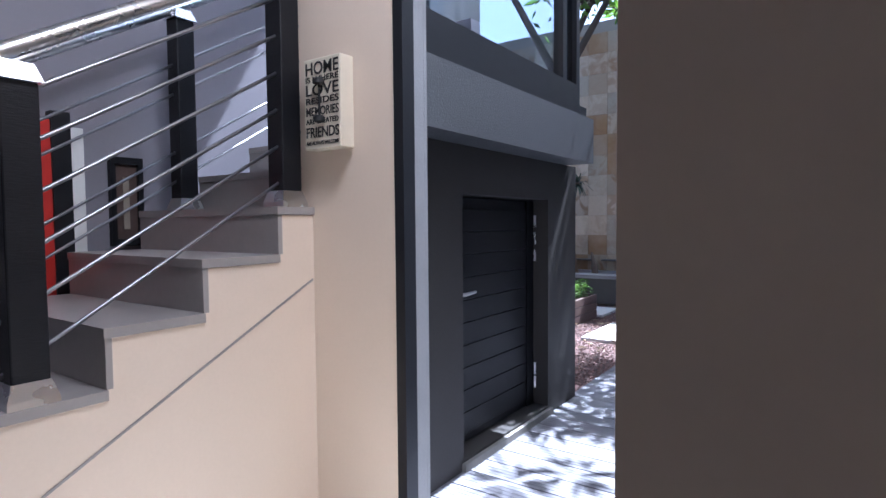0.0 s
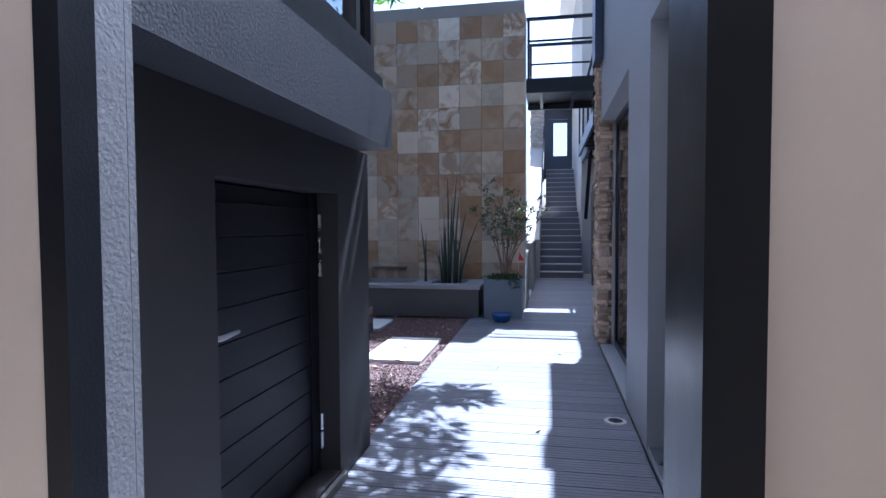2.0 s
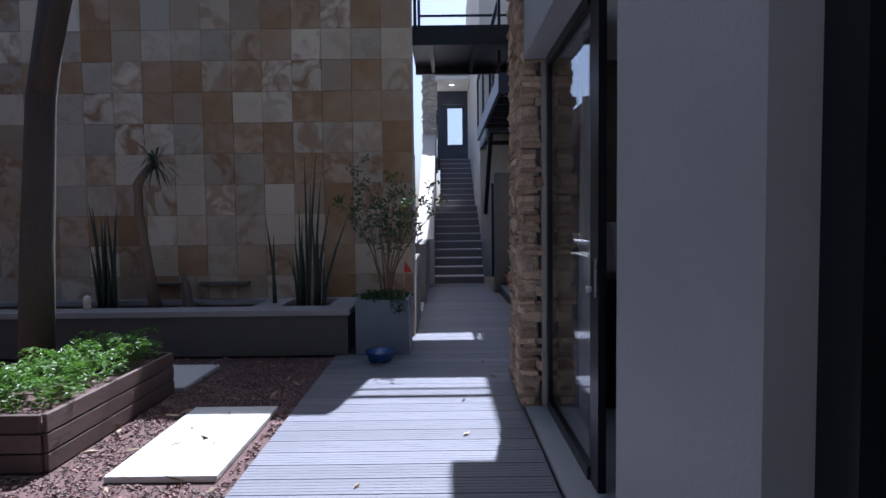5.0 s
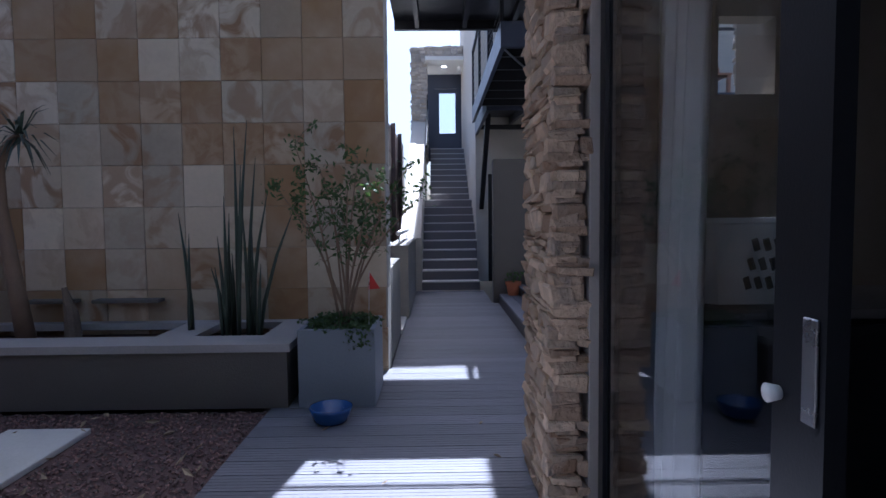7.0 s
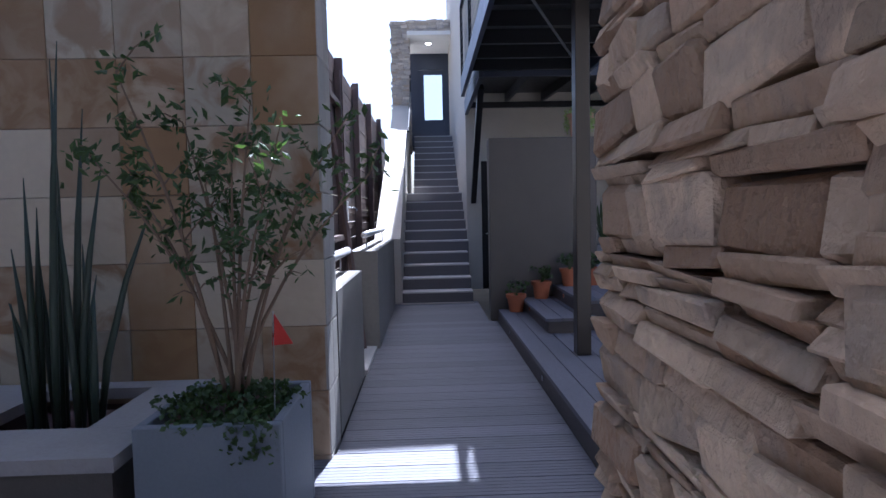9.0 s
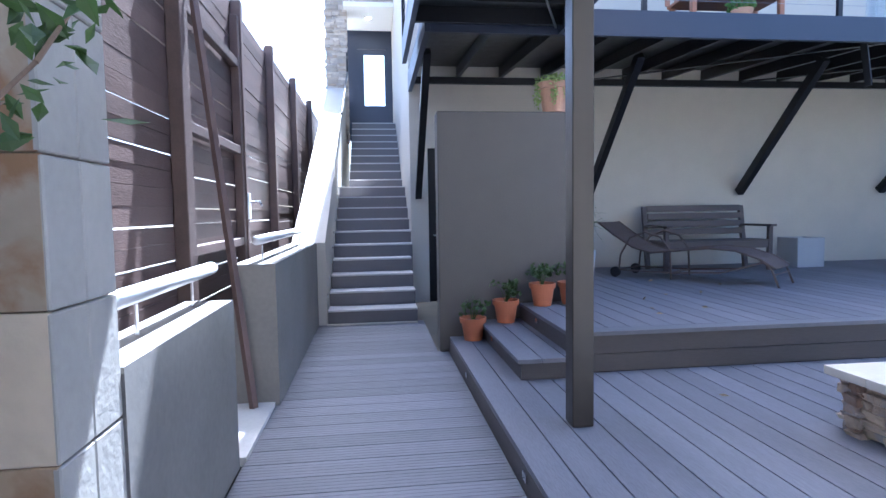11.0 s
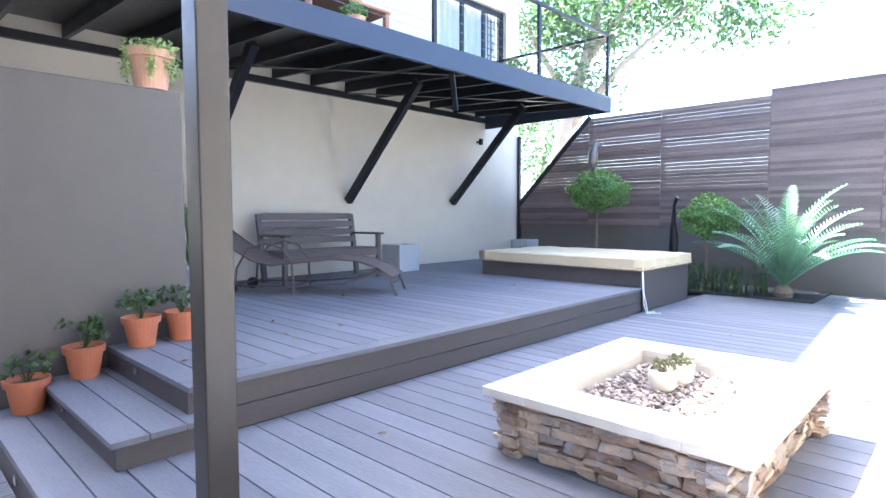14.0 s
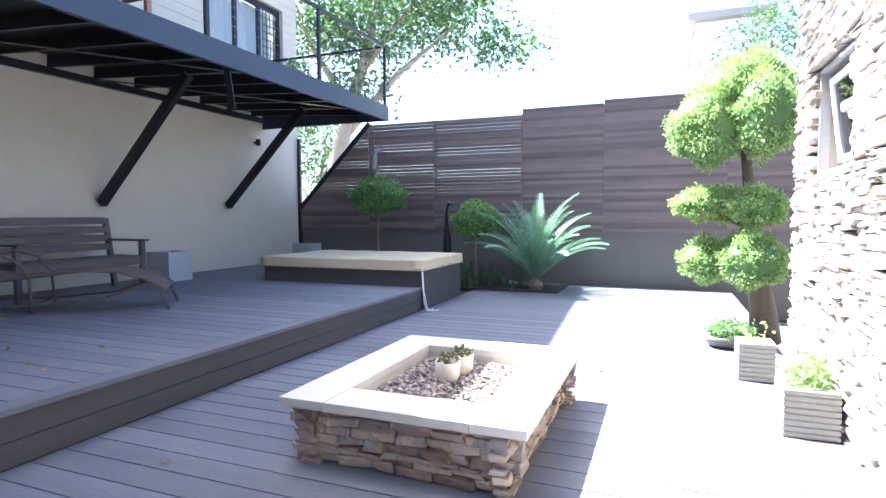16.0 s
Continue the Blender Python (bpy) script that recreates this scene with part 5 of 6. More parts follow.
for s in (-0.285, 0.285):
    part("side_tube", tube(bmesh.new(), [(u, s, w) for u, w in prof], 0.014, 8), MESH_FABRIC, lo, smooth=True)
    part("arm", tube(bmesh.new(), [(0.02, s, 0.02), (0.05, s, 0.30), (0.18, s, 0.52), (0.38, s, 0.60), (0.58, s, 0.54), (0.70, s, 0.38), (0.72, s, 0.02)], 0.013, 8), MESH_FABRIC, lo, smooth=True)
    part("base_tube", tube(bmesh.new(), [(0.02, s, 0.10), (0.72, s, 0.10), (1.3, s, 0.14), (1.74, s, 0.28)], 0.011, 8), MESH_FABRIC, lo, smooth=True)
    part("foot", tube(bmesh.new(), [(1.70, s, 0.31), (1.82, s, 0.22), (1.90, s, 0.01)], 0.013, 8), MESH_FABRIC, lo, smooth=True)
    part("wheel", tube(bmesh.new(), [(-0.02, s - 0.015, 0.07), (-0.02, s + 0.015, 0.07)], 0.07, 16), BLACK, lo)
for u in (0.02, 0.72, 1.86):
    part("cross_bar", tube(bmesh.new(), [(u, -0.285, 0.1 if u < 1 else 0.15), (u, 0.285, 0.1 if u < 1 else 0.15)], 0.010, 8), MESH_FABRIC, lo)


def cube_pot(x, y, s):
    c = thing("cube_planter", "grey cube planter on the platform", "planter", "cube planters", at=(x, y, PLAT_Z + 0.002))
    for it in ((-s, -s, s, -s + 0.03), (-s, s - 0.03, s, s), (-s, -s + 0.031, -s + 0.03, s - 0.031), (s - 0.03, -s + 0.031, s, s - 0.031)):
        part("side", soft_box(it[0], it[1], 0, it[2], it[3], 2 * s, 0.003), PLANTER_PALE, c)
    part("base", boxes((-s + 0.03, -s + 0.03, 0.01, s - 0.03, s - 0.03, 2 * s - 0.08)), SOIL, c)


PLANTER_PALE = mat("pale_grey_planter", (0.34, 0.36, 0.39), 0.6, grain=10, vary=0.07, bump=0.15)
cube_pot(6.36, 16.42, 0.215)
cube_pot(9.62, 16.3, 0.20)


def flower_pot(name, label, x, y, z, s, material, plant):
    p = thing(name, label, "plant pot", "terracotta pots", at=(x, y, z + 0.002))
    part("pot", lathe([(0.082 * s, 0), (0.108 * s, 0.165 * s), (0.122 * s, 0.166 * s), (0.127 * s, 0.21 * s), (0.115 * s, 0.21 * s), (0.10 * s, 0.16 * s)], 26), material, p, smooth=False)
    part("soil", lathe([(0.05 * s, 0.158 * s), (0.104 * s, 0.178 * s)], 16), SOIL, p)
    if plant:
        st = bmesh.new()
        pts_ = []
        for k in range(plant):
            a, r, hh = RNG.uniform(0, 6.28), RNG.uniform(0.04, 0.13), RNG.uniform(0.08, 0.2)
            e = (r * math.cos(a), r * math.sin(a), 0.18 * s + hh)
            tube(st, [(0, 0, 0.17 * s), (e[0] * 0.4, e[1] * 0.4, 0.18 * s + hh * 0.7), e], 0.003, 5)
            pts_ += [tuple(Vector(e) + Vector(RNG.normal(0, 0.018, 3))) for _ in range(5)]
        part("stems", st, LEAF, p)
        foliage("leaves", leaf_mesh("leaves", pts_, 0.055, LEAF, 0.75), p)
    return p


flower_pot("flower_pot", "terracotta pot with a strawberry plant on the lowest deck step", 0.92, 13.82, DECK_Z, 1.0, TERRA, 9)
flower_pot("flower_pot", "terracotta pot with a strawberry plant on the middle step", 1.235, 13.83, 0.30, 1.0, TERRA, 14)
flower_pot("flower_pot", "terracotta pot with a leafy plant by the screen wall", 1.58, 13.80, PLAT_Z, 1.0, TERRA, 14)
flower_pot("flower_pot", "terracotta pot with a trailing plant by the screen wall", 1.87, 13.84, PLAT_Z, 1.0, TERRA, 12)
tpot = flower_pot("trailing_pot", "weathered terracotta pot with trailing succulent on top of the screen wall", 1.80, 14.10, 2.285, 1.35, TERRA_PALE, 0)
pts = np.concatenate([in_ball(420, (0, 0, 0.31), (0.18, 0.18, 0.06), 0.2)] + [in_ball(90, (0.17 * math.cos(a), 0.17 * math.sin(a), 0.20), (0.04, 0.04, 0.15), 0.1) for a in (2.6, 3.3, 0.3, -0.6, 4.4, 5.2)])
foliage("leaves", leaf_mesh("leaves", pts, 0.030, LEAF_TOPIARY, 0.7), tpot)
for x, y, z in ((0.717, 12.9, 0.06), (1.026, 13.4, 0.22), (1.408, 13.35, 0.37), (0.717, 11.2, 0.06)):
    s = thing("step_light", "small steel step light in the riser", "step light", "step lights")
    part("cover", boxes((x - 0.012, y, z, x, y + 0.06, z + 0.04)), CHROME, s)
hp = thing("hanging_plant", "pale trailing grass in a pot beside the screen wall", "plant", at=(2.25, 14.6, PLAT_Z))
part("pot", lathe([(0.14, 0.002), (0.18, 0.45), (0.16, 0.45)], 4), PLANTER_PALE, hp)
gb_ = bmesh.new()
for k in range(60):
    a, r = RNG.uniform(0, 6.28), RNG.uniform(0.1, 0.3)
    tube(gb_, [(0, 0, 0.45), (r * 0.5 * math.cos(a), r * 0.5 * math.sin(a), 0.45 + RNG.uniform(0.25, 0.6)), (r * math.cos(a), r * math.sin(a), 0.5 + RNG.uniform(0.0, 0.4))], [0.005, 0.005, 0.001], 4)
part("grass_tuft", gb_, LEAF, hp, kind="stuff")

# small wall lamp and rods
wl = thing("wall_lamp", "small black wall lamp on the house wall", "wall lamp", at=(9.0, HOUSE_Y - 0.002, 2.80))
part("body", tube(bmesh.new(), [(0, -0.10, -0.05), (0, -0.10, 0.07)], 0.045, 12), BLACK, wl)
part("bracket", boxes((-0.02, -0.1, -0.01, 0.02, 0, 0.03)), BLACK, wl)

# slatted screen over the garden wall
scr = thing("slatted_screen", "weathered dark slatted timber screen above the garden wall", "fence")
cuts = [(15.3, 17.03), (13.85, 15.3), (12.1, 13.85), (10.65, 12.1), (8.7, 10.65), (6.2, 8.7)]
lat = {}
for n_, (a, b) in enumerate(cuts):
    top = 3.26 + (0.05 if n_ > 2 else 0) + (0.09 if n_ > 3 else 0)
    z, k = 1.10, 0
    while z < top - 0.03:
        gap = 0.0003 if (z < 1.75 or n_ > 2) else (0.0055 if (k * 5 + n_ * 3) % 7 in (0, 3, 5) and z > 1.9 else 0.0022)
        s, e = a, b
        if n_ == 0:
            e = min(b, 15.3 + (3.28 - z) / (3.28 - 1.55) * 1.74) if z > 1.55 else b
        if e - s > 0.06:
            key = (round(e - s, 2))
            if key not in lat:
                lat[key] = mesh_of("slat", boxes((0, 0.004, 0, 0.024, key - 0.004, 0.057)), SLATS)
            piece("slat", lat[key], scr, pose(FENCE_X - 0.034 + RNG.uniform(0, 0.006), s, z, 0, RNG.uniform(-2, 2), 0) @ Matrix.Diagonal((1, 1, 1.05 if gap < 0.001 else 1, 1)))
        z += 0.057 + gap
        k += 1
    part("post", boxes((FENCE_X + 0.04, a - 0.03, 1.13, FENCE_X + 0.11, a + 0.03, top)), SLATS, scr)
part("raking_edge", beam(bmesh.new(), (FENCE_X - 0.01, 17.0, 1.55), (FENCE_X - 0.01, 15.28, 3.27), 0.05, 0.10), BLACK, scr)
cp = thing("corner_post", "dark steel post at the end of the house wall", "post")
part("shaft", boxes((FENCE_X - 0.06, HOUSE_Y - 0.08, PLAT_Z, FENCE_X + 0.0, HOUSE_Y - 0.02, 3.05)), BLACK, cp)

# bed with clipped trees, cycad, figures
setting("bed_court", boxes((9.10, 11.2, DECK_Z + 0.001, FENCE_X - 0.005, 17.0, DECK_Z + 0.03)), UNDER, "dark planting bed below the slatted screen")


def ball_tree(x, y, z0, zc, r, rz, label):
    t = thing("ball_topiary", label, "tree", "clipped ball trees", at=(x, y, z0))
    part("trunk", tube(bmesh.new(), [(0, 0, 0.0), (0.015, 0.01, (zc - z0) * 0.5), (0, 0, zc - z0)], [0.03, 0.025, 0.02], 8), TRUNK, t, smooth=True)
    core = bmesh.new()
    bmesh.ops.create_icosphere(core, subdivisions=3, radius=1)
    for v in core.verts:
        v.co = Vector((v.co.x * r * 0.8, v.co.y * r * 0.8, v.co.z * rz * 0.8)) * (1 + 0.12 * noise.noise(v.co * 3)) + Vector((0, 0, zc - z0))
    part("core", core, LEAF_BALL, t)
    foliage("crown", leaf_mesh("crown", in_ball(4200, (0, 0, zc - z0), (r, r, rz), 0.55), 0.055, LEAF_BALL, 0.6), t, kind="stuff")


ball_tree(9.25, 14.5, DECK_Z + 0.03, 1.75, 0.50, 0.35, "round clipped tree on a slim bare stem")
ball_tree(9.30, 12.65, DECK_Z + 0.03, 1.31, 0.41, 0.32, "lower round clipped tree beside the cycad")
cy = thing("cycad", "large cycad with arching blue-green fronds", "cycad", at=(9.35, 11.62, DECK_Z + 0.03))
part("trunk", lathe([(0.12, 0), (0.14, 0.06), (0.10, 0.13), (0.04, 0.17)], 12), TRUNK, cy)
for k in range(34):
    a = 2.39996 * k + RNG.uniform(-0.12, 0.12)
    el = 1.52 - 0.75 * (k / 33) ** 0.9 + RNG.uniform(-0.05, 0.05)
    L = RNG.uniform(1.45, 1.75) - 0.25 * (k / 33)
    d = Vector((math.cos(a), math.sin(a), 0))
    pth = [Vector((0, 0, 0.13))]
    ang = el
    for j in range(16):
        ang -= 0.018 + 0.0055 * j
        pth.append(pth[-1] + (d * math.cos(ang) + Vector((0, 0, math.sin(ang)))) * L / 16)
    fr = bmesh.new()
    tube(fr, pth, [0.011 - 0.0006 * j for j in range(17)], 5)
    for j in range(2, 17):
        for sub in range(2):
            q = pth[j - 1].lerp(pth[j], sub / 2)
            t_ = (pth[j] - pth[j - 1]).normalized()
            side = t_.cross(Vector((0, 0, 1))).normalized()
            upv = side.cross(t_)
            ll = 0.17 * math.sin(math.pi * min(1, 0.12 + 0.86 * (j + sub / 2) / 17)) ** 0.7 + 0.015
            for s in (-1, 1):
                o = (side * s * 0.82 + t_ * 0.45 + upv * 0.35).normalized() * ll
                w, fold = t_ * 0.0105, upv * 0.006
                vs = [fr.verts.new(q - w), fr.verts.new(q + o * 0.55 - w * 1.1 + fold), fr.verts.new(q + o), fr.verts.new(q + o * 0.55 + w * 0.7), fr.verts.new(q + w)]
                fr.faces.new(vs)
    me = bpy.data.meshes.new("frond")
    fr.to_mesh(me)
    fr.free()
    me.materials.append(LEAF_CYCAD)
    foliage("frond", me, cy)
gr = thing("grass_clump", "strappy green leaves in the planting bed", "plant", at=(9.25, 12.45, DECK_Z + 0.03))
gb_ = bmesh.new()
for k in range(150):
    a, r, x, y = RNG.uniform(0, 6.28), RNG.uniform(0.15, 0.35), RNG.uniform(-0.2, 0.5), RNG.uniform(-0.6, 0.9)
    tube(gb_, [(x, y, 0), (x + r * 0.4 * math.cos(a), y + r * 0.4 * math.sin(a), RNG.uniform(0.22, 0.42)), (x + r * math.cos(a), y + r * math.sin(a), RNG.uniform(0.05, 0.3))], [0.008, 0.007, 0.001], 4)
part("leaf_tuft", gb_, LEAF, gr, kind="stuff")

fig = bmesh.new()
tube(fig, [(8.62, 14.25, 2.05), (8.60, 14.23, 2.2), (8.60, 14.22, 2.36), (8.63, 14.21, 2.46), (8.68, 14.2, 2.49), (8.75, 14.17, 2.47)], [0.02, 0.075, 0.07, 0.04, 0.045, 0.008], 10)
tube(fig, [(8.62, 14.22, 2.48), (8.62, 14.22, 3.09)], 0.004, 5)
solid("hanging_bird_figure", fig, mat("bronze_figure", (0.13, 0.12, 0.11), 0.45, 0.4, grain=10, vary=0.2), "dark bird figure hanging from the balcony on a wire", "ornament", True)
fig = bmesh.new()
tube(fig, [(9.5, 13.25, DECK_Z + 0.03), (9.5, 13.25, 0.55), (9.52, 13.25, 0.75), (9.5, 13.24, 1.0), (9.46, 13.24, 1.2), (9.5, 13.25, 1.5), (9.48, 13.2, 1.62), (9.4, 13.1, 1.58)], [0.02, 0.03, 0.075, 0.07, 0.04, 0.025, 0.035, 0.008], 10)
solid("crane_figure", fig, BLACK, "tall dark crane figure standing in the bed", "ornament", True)

# cloud-pruned tree and boxes by the stone wall
ct = thing("cloud_tree", "cloud-pruned tree with bright yellow-green tufts by the stone wall", "tree")
part("trunk", tube(bmesh.new(), [(6.36, 8.70, DECK_Z), (6.35, 8.72, 0.45), (6.35, 8.78, 0.80), (6.35, 8.80, 1.17), (6.35, 8.87, 1.66), (6.35, 8.92, 2.1)], [0.15, 0.12, 0.095, 0.06, 0.055, 0.04], 10), TRUNK, ct, smooth=True)
for dx, y, z, r, rz in ((0.0, 9.22, 2.26, 0.40, 0.40), (-0.22, 8.79, 2.30, 0.30, 0.42), (0.1, 8.98, 2.56, 0.40, 0.36), (0.15, 8.78, 2.60, 0.34, 0.40), (0.0, 9.27, 1.50, 0.29, 0.17), (0.1, 9.08, 1.50, 0.26, 0.17), (-0.2, 8.83, 1.46, 0.25, 0.20), (0.05, 9.22, 0.93, 0.26, 0.24), (-0.2, 8.87, 0.96, 0.31, 0.29)):
    c = Vector((6.35 + dx, y, z))
    core = bmesh.new()
    bmesh.ops.create_icosphere(core, subdivisions=3, radius=1)
    for v in core.verts:
        v.co = Vector((v.co.x * r, v.co.y * r, v.co.z * rz)) * 0.88 * (1 + 0.10 * noise.noise(v.co * 4 + c)) + c
    part("core", core, LEAF_BALL, ct)
    sprigs = in_ball(int(42000 * r * r) + 1500, (c.x, c.y, z), (r * 0.98, r * 0.98, rz * 0.98), 0.6)
    sprigs += RNG.normal(size=sprigs.shape) * 0.014
    out = sprigs - np.array(c)
    foliage("tuft", leaf_mesh("tuft", sprigs, 0.038, LEAF_TOPIARY, 0.5, along=out / np.linalg.norm(out, axis=1)[:, None] * 0.8), ct, kind="stuff")
    part("branch", tube(bmesh.new(), [(6.35, 8.84, z - 0.22), (6.35 + dx * 0.5, (8.84 + y) / 2, z - 0.16), (c.x, c.y, z - 0.05)], [0.028, 0.022, 0.012], 6), TRUNK, ct)


def ribbed_box(x, y, s, h, leafy):
    b = thing("ribbed_planter", "square ribbed grey planter by the stone wall", "planter", "ribbed planters", at=(x, y, DECK_Z + 0.002))
    part("body", boxes((-s + 0.008, -s + 0.008, 0, s - 0.008, s - 0.008, h - 0.03)), BOX_WOOD, b)
    n_ = 8
    for k in range(n_):
        z = h * k / n_
        part("rib", soft_box(-s, -s, z + 0.003, s, s, z + h / n_ - 0.004, 0.004), BOX_WOOD, b)
    pl_ = thing("planter_shrub", "small bright shrub growing in the ribbed planter", "plant", "planter shrubs", at=(x, y, DECK_Z + h))
    foliage("leaves", leaf_mesh("leaves", in_ball(leafy, (0, 0, 0.05), (s * 0.95, s * 0.95, 0.12), 0.2), 0.045, LEAF_TOPIARY, 0.5), pl_)


ribbed_box(4.945, 8.97, 0.125, 0.29, 40)
ribbed_box(3.84, 8.85, 0.14, 0.275, 420)
low_bowl = thing("low_bowl", "low dark round bowl on the deck by the cloud-pruned tree", "planter", at=(6.0, 9.08, DECK_Z + 0.002))
part("bowl", lathe([(0.12, 0), (0.17, 0.05), (0.20, 0.11), (0.18, 0.11), (0.14, 0.07)], 24), TAUPE, low_bowl, smooth=True)
part("soil", lathe([(0.05, 0.085), (0.16, 0.075)], 16), SOIL, low_bowl)
bowl_shrub = thing("bowl_shrub", "small clipped green shrub growing in the dark bowl", "plant", at=(6.0, 9.08, DECK_Z + 0.09))
foliage("leaves", leaf_mesh("leaves", in_ball(1500, (0, -0.05, 0.07), (0.21, 0.21, 0.10), 0.4), 0.032, LEAF_BALL, 0.6), bowl_shrub)

# window in the stone wall
sw = thing("window_3", "small grey-framed window deep in the stone wall, its sash tilted open", "window")
sw["kind"] = "structure"
part("window_frame", holed_wall(3.92, 4.66, 1.68, 2.34, [(3.97, 4.61, 1.73, 2.29)], 8.45, 8.52), TROUGH_TOP, sw)
part("window_sill", boxes((3.9, 8.522, 1.655, 4.68, 8.66, 1.679)), TROUGH_TOP, sw)
part("reveal", boxes((3.9, 8.522, 1.68, 3.919, 8.66, 2.36), (4.661, 8.522, 1.68, 4.68, 8.66, 2.36), (3.919, 8.522, 2.341, 4.661, 8.66, 2.36)), TROUGH_TOP, sw)
sash = part("sash", holed_wall(3.98, 4.6, 0.0, 0.55, [(4.02, 4.56, 0.04, 0.51)], -0.02, 0.02), WHITE, sw)
sash.matrix_basis = pose(0, 8.54, 1.74, -7, 0, 0)
part("pane", boxes((4.02, -0.003, 0.04, 4.56, 0.003, 0.51)), DARK_GLASS, sash)

# upper storey window, curtain, furniture
bw = thing("window_4", "black-framed balcony doors with burglar bars and pale curtains", "window")
bw["kind"] = "structure"
part("window_frame", holed_wall(7.9, 9.95, 3.37, 5.6, [(7.97, 8.62, 3.45, 5.5), (8.70, 9.28, 3.45, 5.5), (9.36, 9.88, 3.45, 5.5)], HOUSE_Y + 0.08, HOUSE_Y + 0.14), BLACK, bw)
for a, b in ((7.97, 8.62), (8.70, 9.28), (9.36, 9.88)):
    part("pane", boxes((a, HOUSE_Y + 0.10, 3.45, b, HOUSE_Y + 0.106, 5.5)), GLASS, bw).visible_shadow = False
for k in range(14):
    part("bar", boxes((9.36, HOUSE_Y + 0.05, 3.5 + 0.14 * k, 9.88, HOUSE_Y + 0.062, 3.512 + 0.14 * k)), BLACK, bw)
for k in range(5):
    part("bar", boxes((9.40 + 0.11 * k, HOUSE_Y + 0.063, 3.45, 9.412 + 0.11 * k, HOUSE_Y + 0.075, 5.5)), BLACK, bw)
c = curtain("pale curtain behind the balcony doors", 0, 0, 1.9, 3.37, 5.55, 12)
c.matrix_basis = pose(9.9, HOUSE_Y + 0.32, 0, 0, 0, 90)
wk = thing("balcony_chair", "red-brown slatted timber chair with a curved back on the balcony", "chair", at=(4.3, 15.2, 3.385))
CHAIR_WOOD = mat("red_brown_timber", (0.34, 0.16, 0.09), 0.55, grain=4, vary=0.2, bump=0.2, stretch=(5, 5, 1))
for x in (-0.55, 0.55):
    for y in (-0.22, 0.25):
        part("leg", soft_box(x - 0.03, y - 0.03, 0.0, x + 0.03, y + 0.03, 0.42, 0.004), CHAIR_WOOD, wk)
part("seat", soft_box(-0.6, -0.26, 0.421, 0.6, 0.29, 0.455, 0.006), CHAIR_WOOD, wk)
curve_ = [(-0.6 + 0.12 * k, 0.27, 0.66 + 0.16 * math.sin(math.pi * k / 10)) for k in range(11)]
part("top_rail", tube(bmesh.new(), curve_, 0.035, 8), CHAIR_WOOD, wk, smooth=True)
for x, y, z in curve_:
    part("back_slat", soft_box(x - 0.03, y - 0.012, 0.456, x + 0.03, y + 0.012, z, 0.003), CHAIR_WOOD, wk)
for x, y, w in ((4.2, 14.75, 0.16), (7.3, 14.8, 0.26)):
    bp = thing("balcony_plant", "low green pot plant standing on the balcony", "plant", "balcony plants", at=(x, y, 3.358))
    part("pot", lathe([(0.09, 0.0), (0.12, 0.20), (0.105, 0.20), (0.09, 0.17)], 18), TERRA_PALE, bp)
    foliage("leaves", leaf_mesh("leaves", in_ball(260, (0, 0, 0.26), (w, w, 0.10), 0.2), 0.06, LEAF_BALL, 0.5), bp)

# blown leaves on the decks
blown = [(RNG.uniform(1.3, 6.6), RNG.uniform(9.4, 12.4), DECK_Z + 0.012) for _ in range(16)] + [(RNG.uniform(1.6, 6.6), RNG.uniform(12.8, 16.2), PLAT_Z + 0.012) for _ in range(16)] + [(RNG.uniform(-1.3, 0.1), RNG.uniform(3.5, 9.0), 0.012) for _ in range(12)]
tagged(new("blown_leaves", leaf_mesh("blown_leaves", blown, 0.07, bpy.data.materials["dry_leaf"], 0.4, along=[(RNG.normal(), RNG.normal(), 0) for _ in blown])), "few dry leaves blown over the decks", "leaf litter", kind="stuff")

# ==== beyond the court ====
crown = [(14.6 + dx, 17.6 + dy, 6.6 + dz, r, r, r * 0.65) for dx, dy, dz, r in ((0, 0, 0, 1.5), (1.6, -1.6, 0.6, 1.4), (-1.0, 1.5, 0.2, 1.4), (0.4, -2.6, 1.0, 1.2), (2.0, 0.8, 1.6, 1.6), (-0.2, -1.2, 2.4, 1.5), (1.2, -3.6, -0.4, 0.9), (0.2, 1.4, 2.2, 1.5), (-0.6, 0.2, -1.6, 0.8), (-0.4, 2.2, -2.0, 1.0))]
tree("spreading_tree", "tall spreading tree with pale limbs behind the screen", None,
     [([(13.8, 18.6, -0.3), (14.0, 18.4, 2.5), (14.2, 18.0, 4.5), (14.6, 17.6, 6.2)], 0.30, 0.14), ([(14.1, 18.2, 3.6), (14.8, 16.8, 5.4), (15.6, 15.4, 6.8)], 0.14, 0.04), ([(14.2, 18.0, 4.5), (13.6, 18.8, 6.0), (13.4, 19.2, 7.2)], 0.12, 0.04), ([(14.4, 17.8, 5.4), (15.0, 16.4, 7.4), (14.9, 15.2, 8.2)], 0.10, 0.03), ([(14.6, 17.6, 6.2), (14.8, 17.4, 7.6), (15.4, 17.8, 9.0)], 0.12, 0.03)],
     crown, 0.20, LEAF_FIG, PALE_BARK, 40, 0.3)
tree("garden_tree", "leafy tree beyond the stone building", None, [([(26, 5.6, -0.3), (26, 5.7, 5), (26.2, 5.8, 8.2)], 0.25, 0.1)],
     [(26, 5.8, 8.6, 1.7, 1.7, 1.3), (26.6, 4.6, 9.6, 1.6, 1.6, 1.2), (25.6, 6.6, 7.4, 1.2, 1.2, 0.9)], 0.20, LEAF_FIG, TRUNK, 14, 0.25)
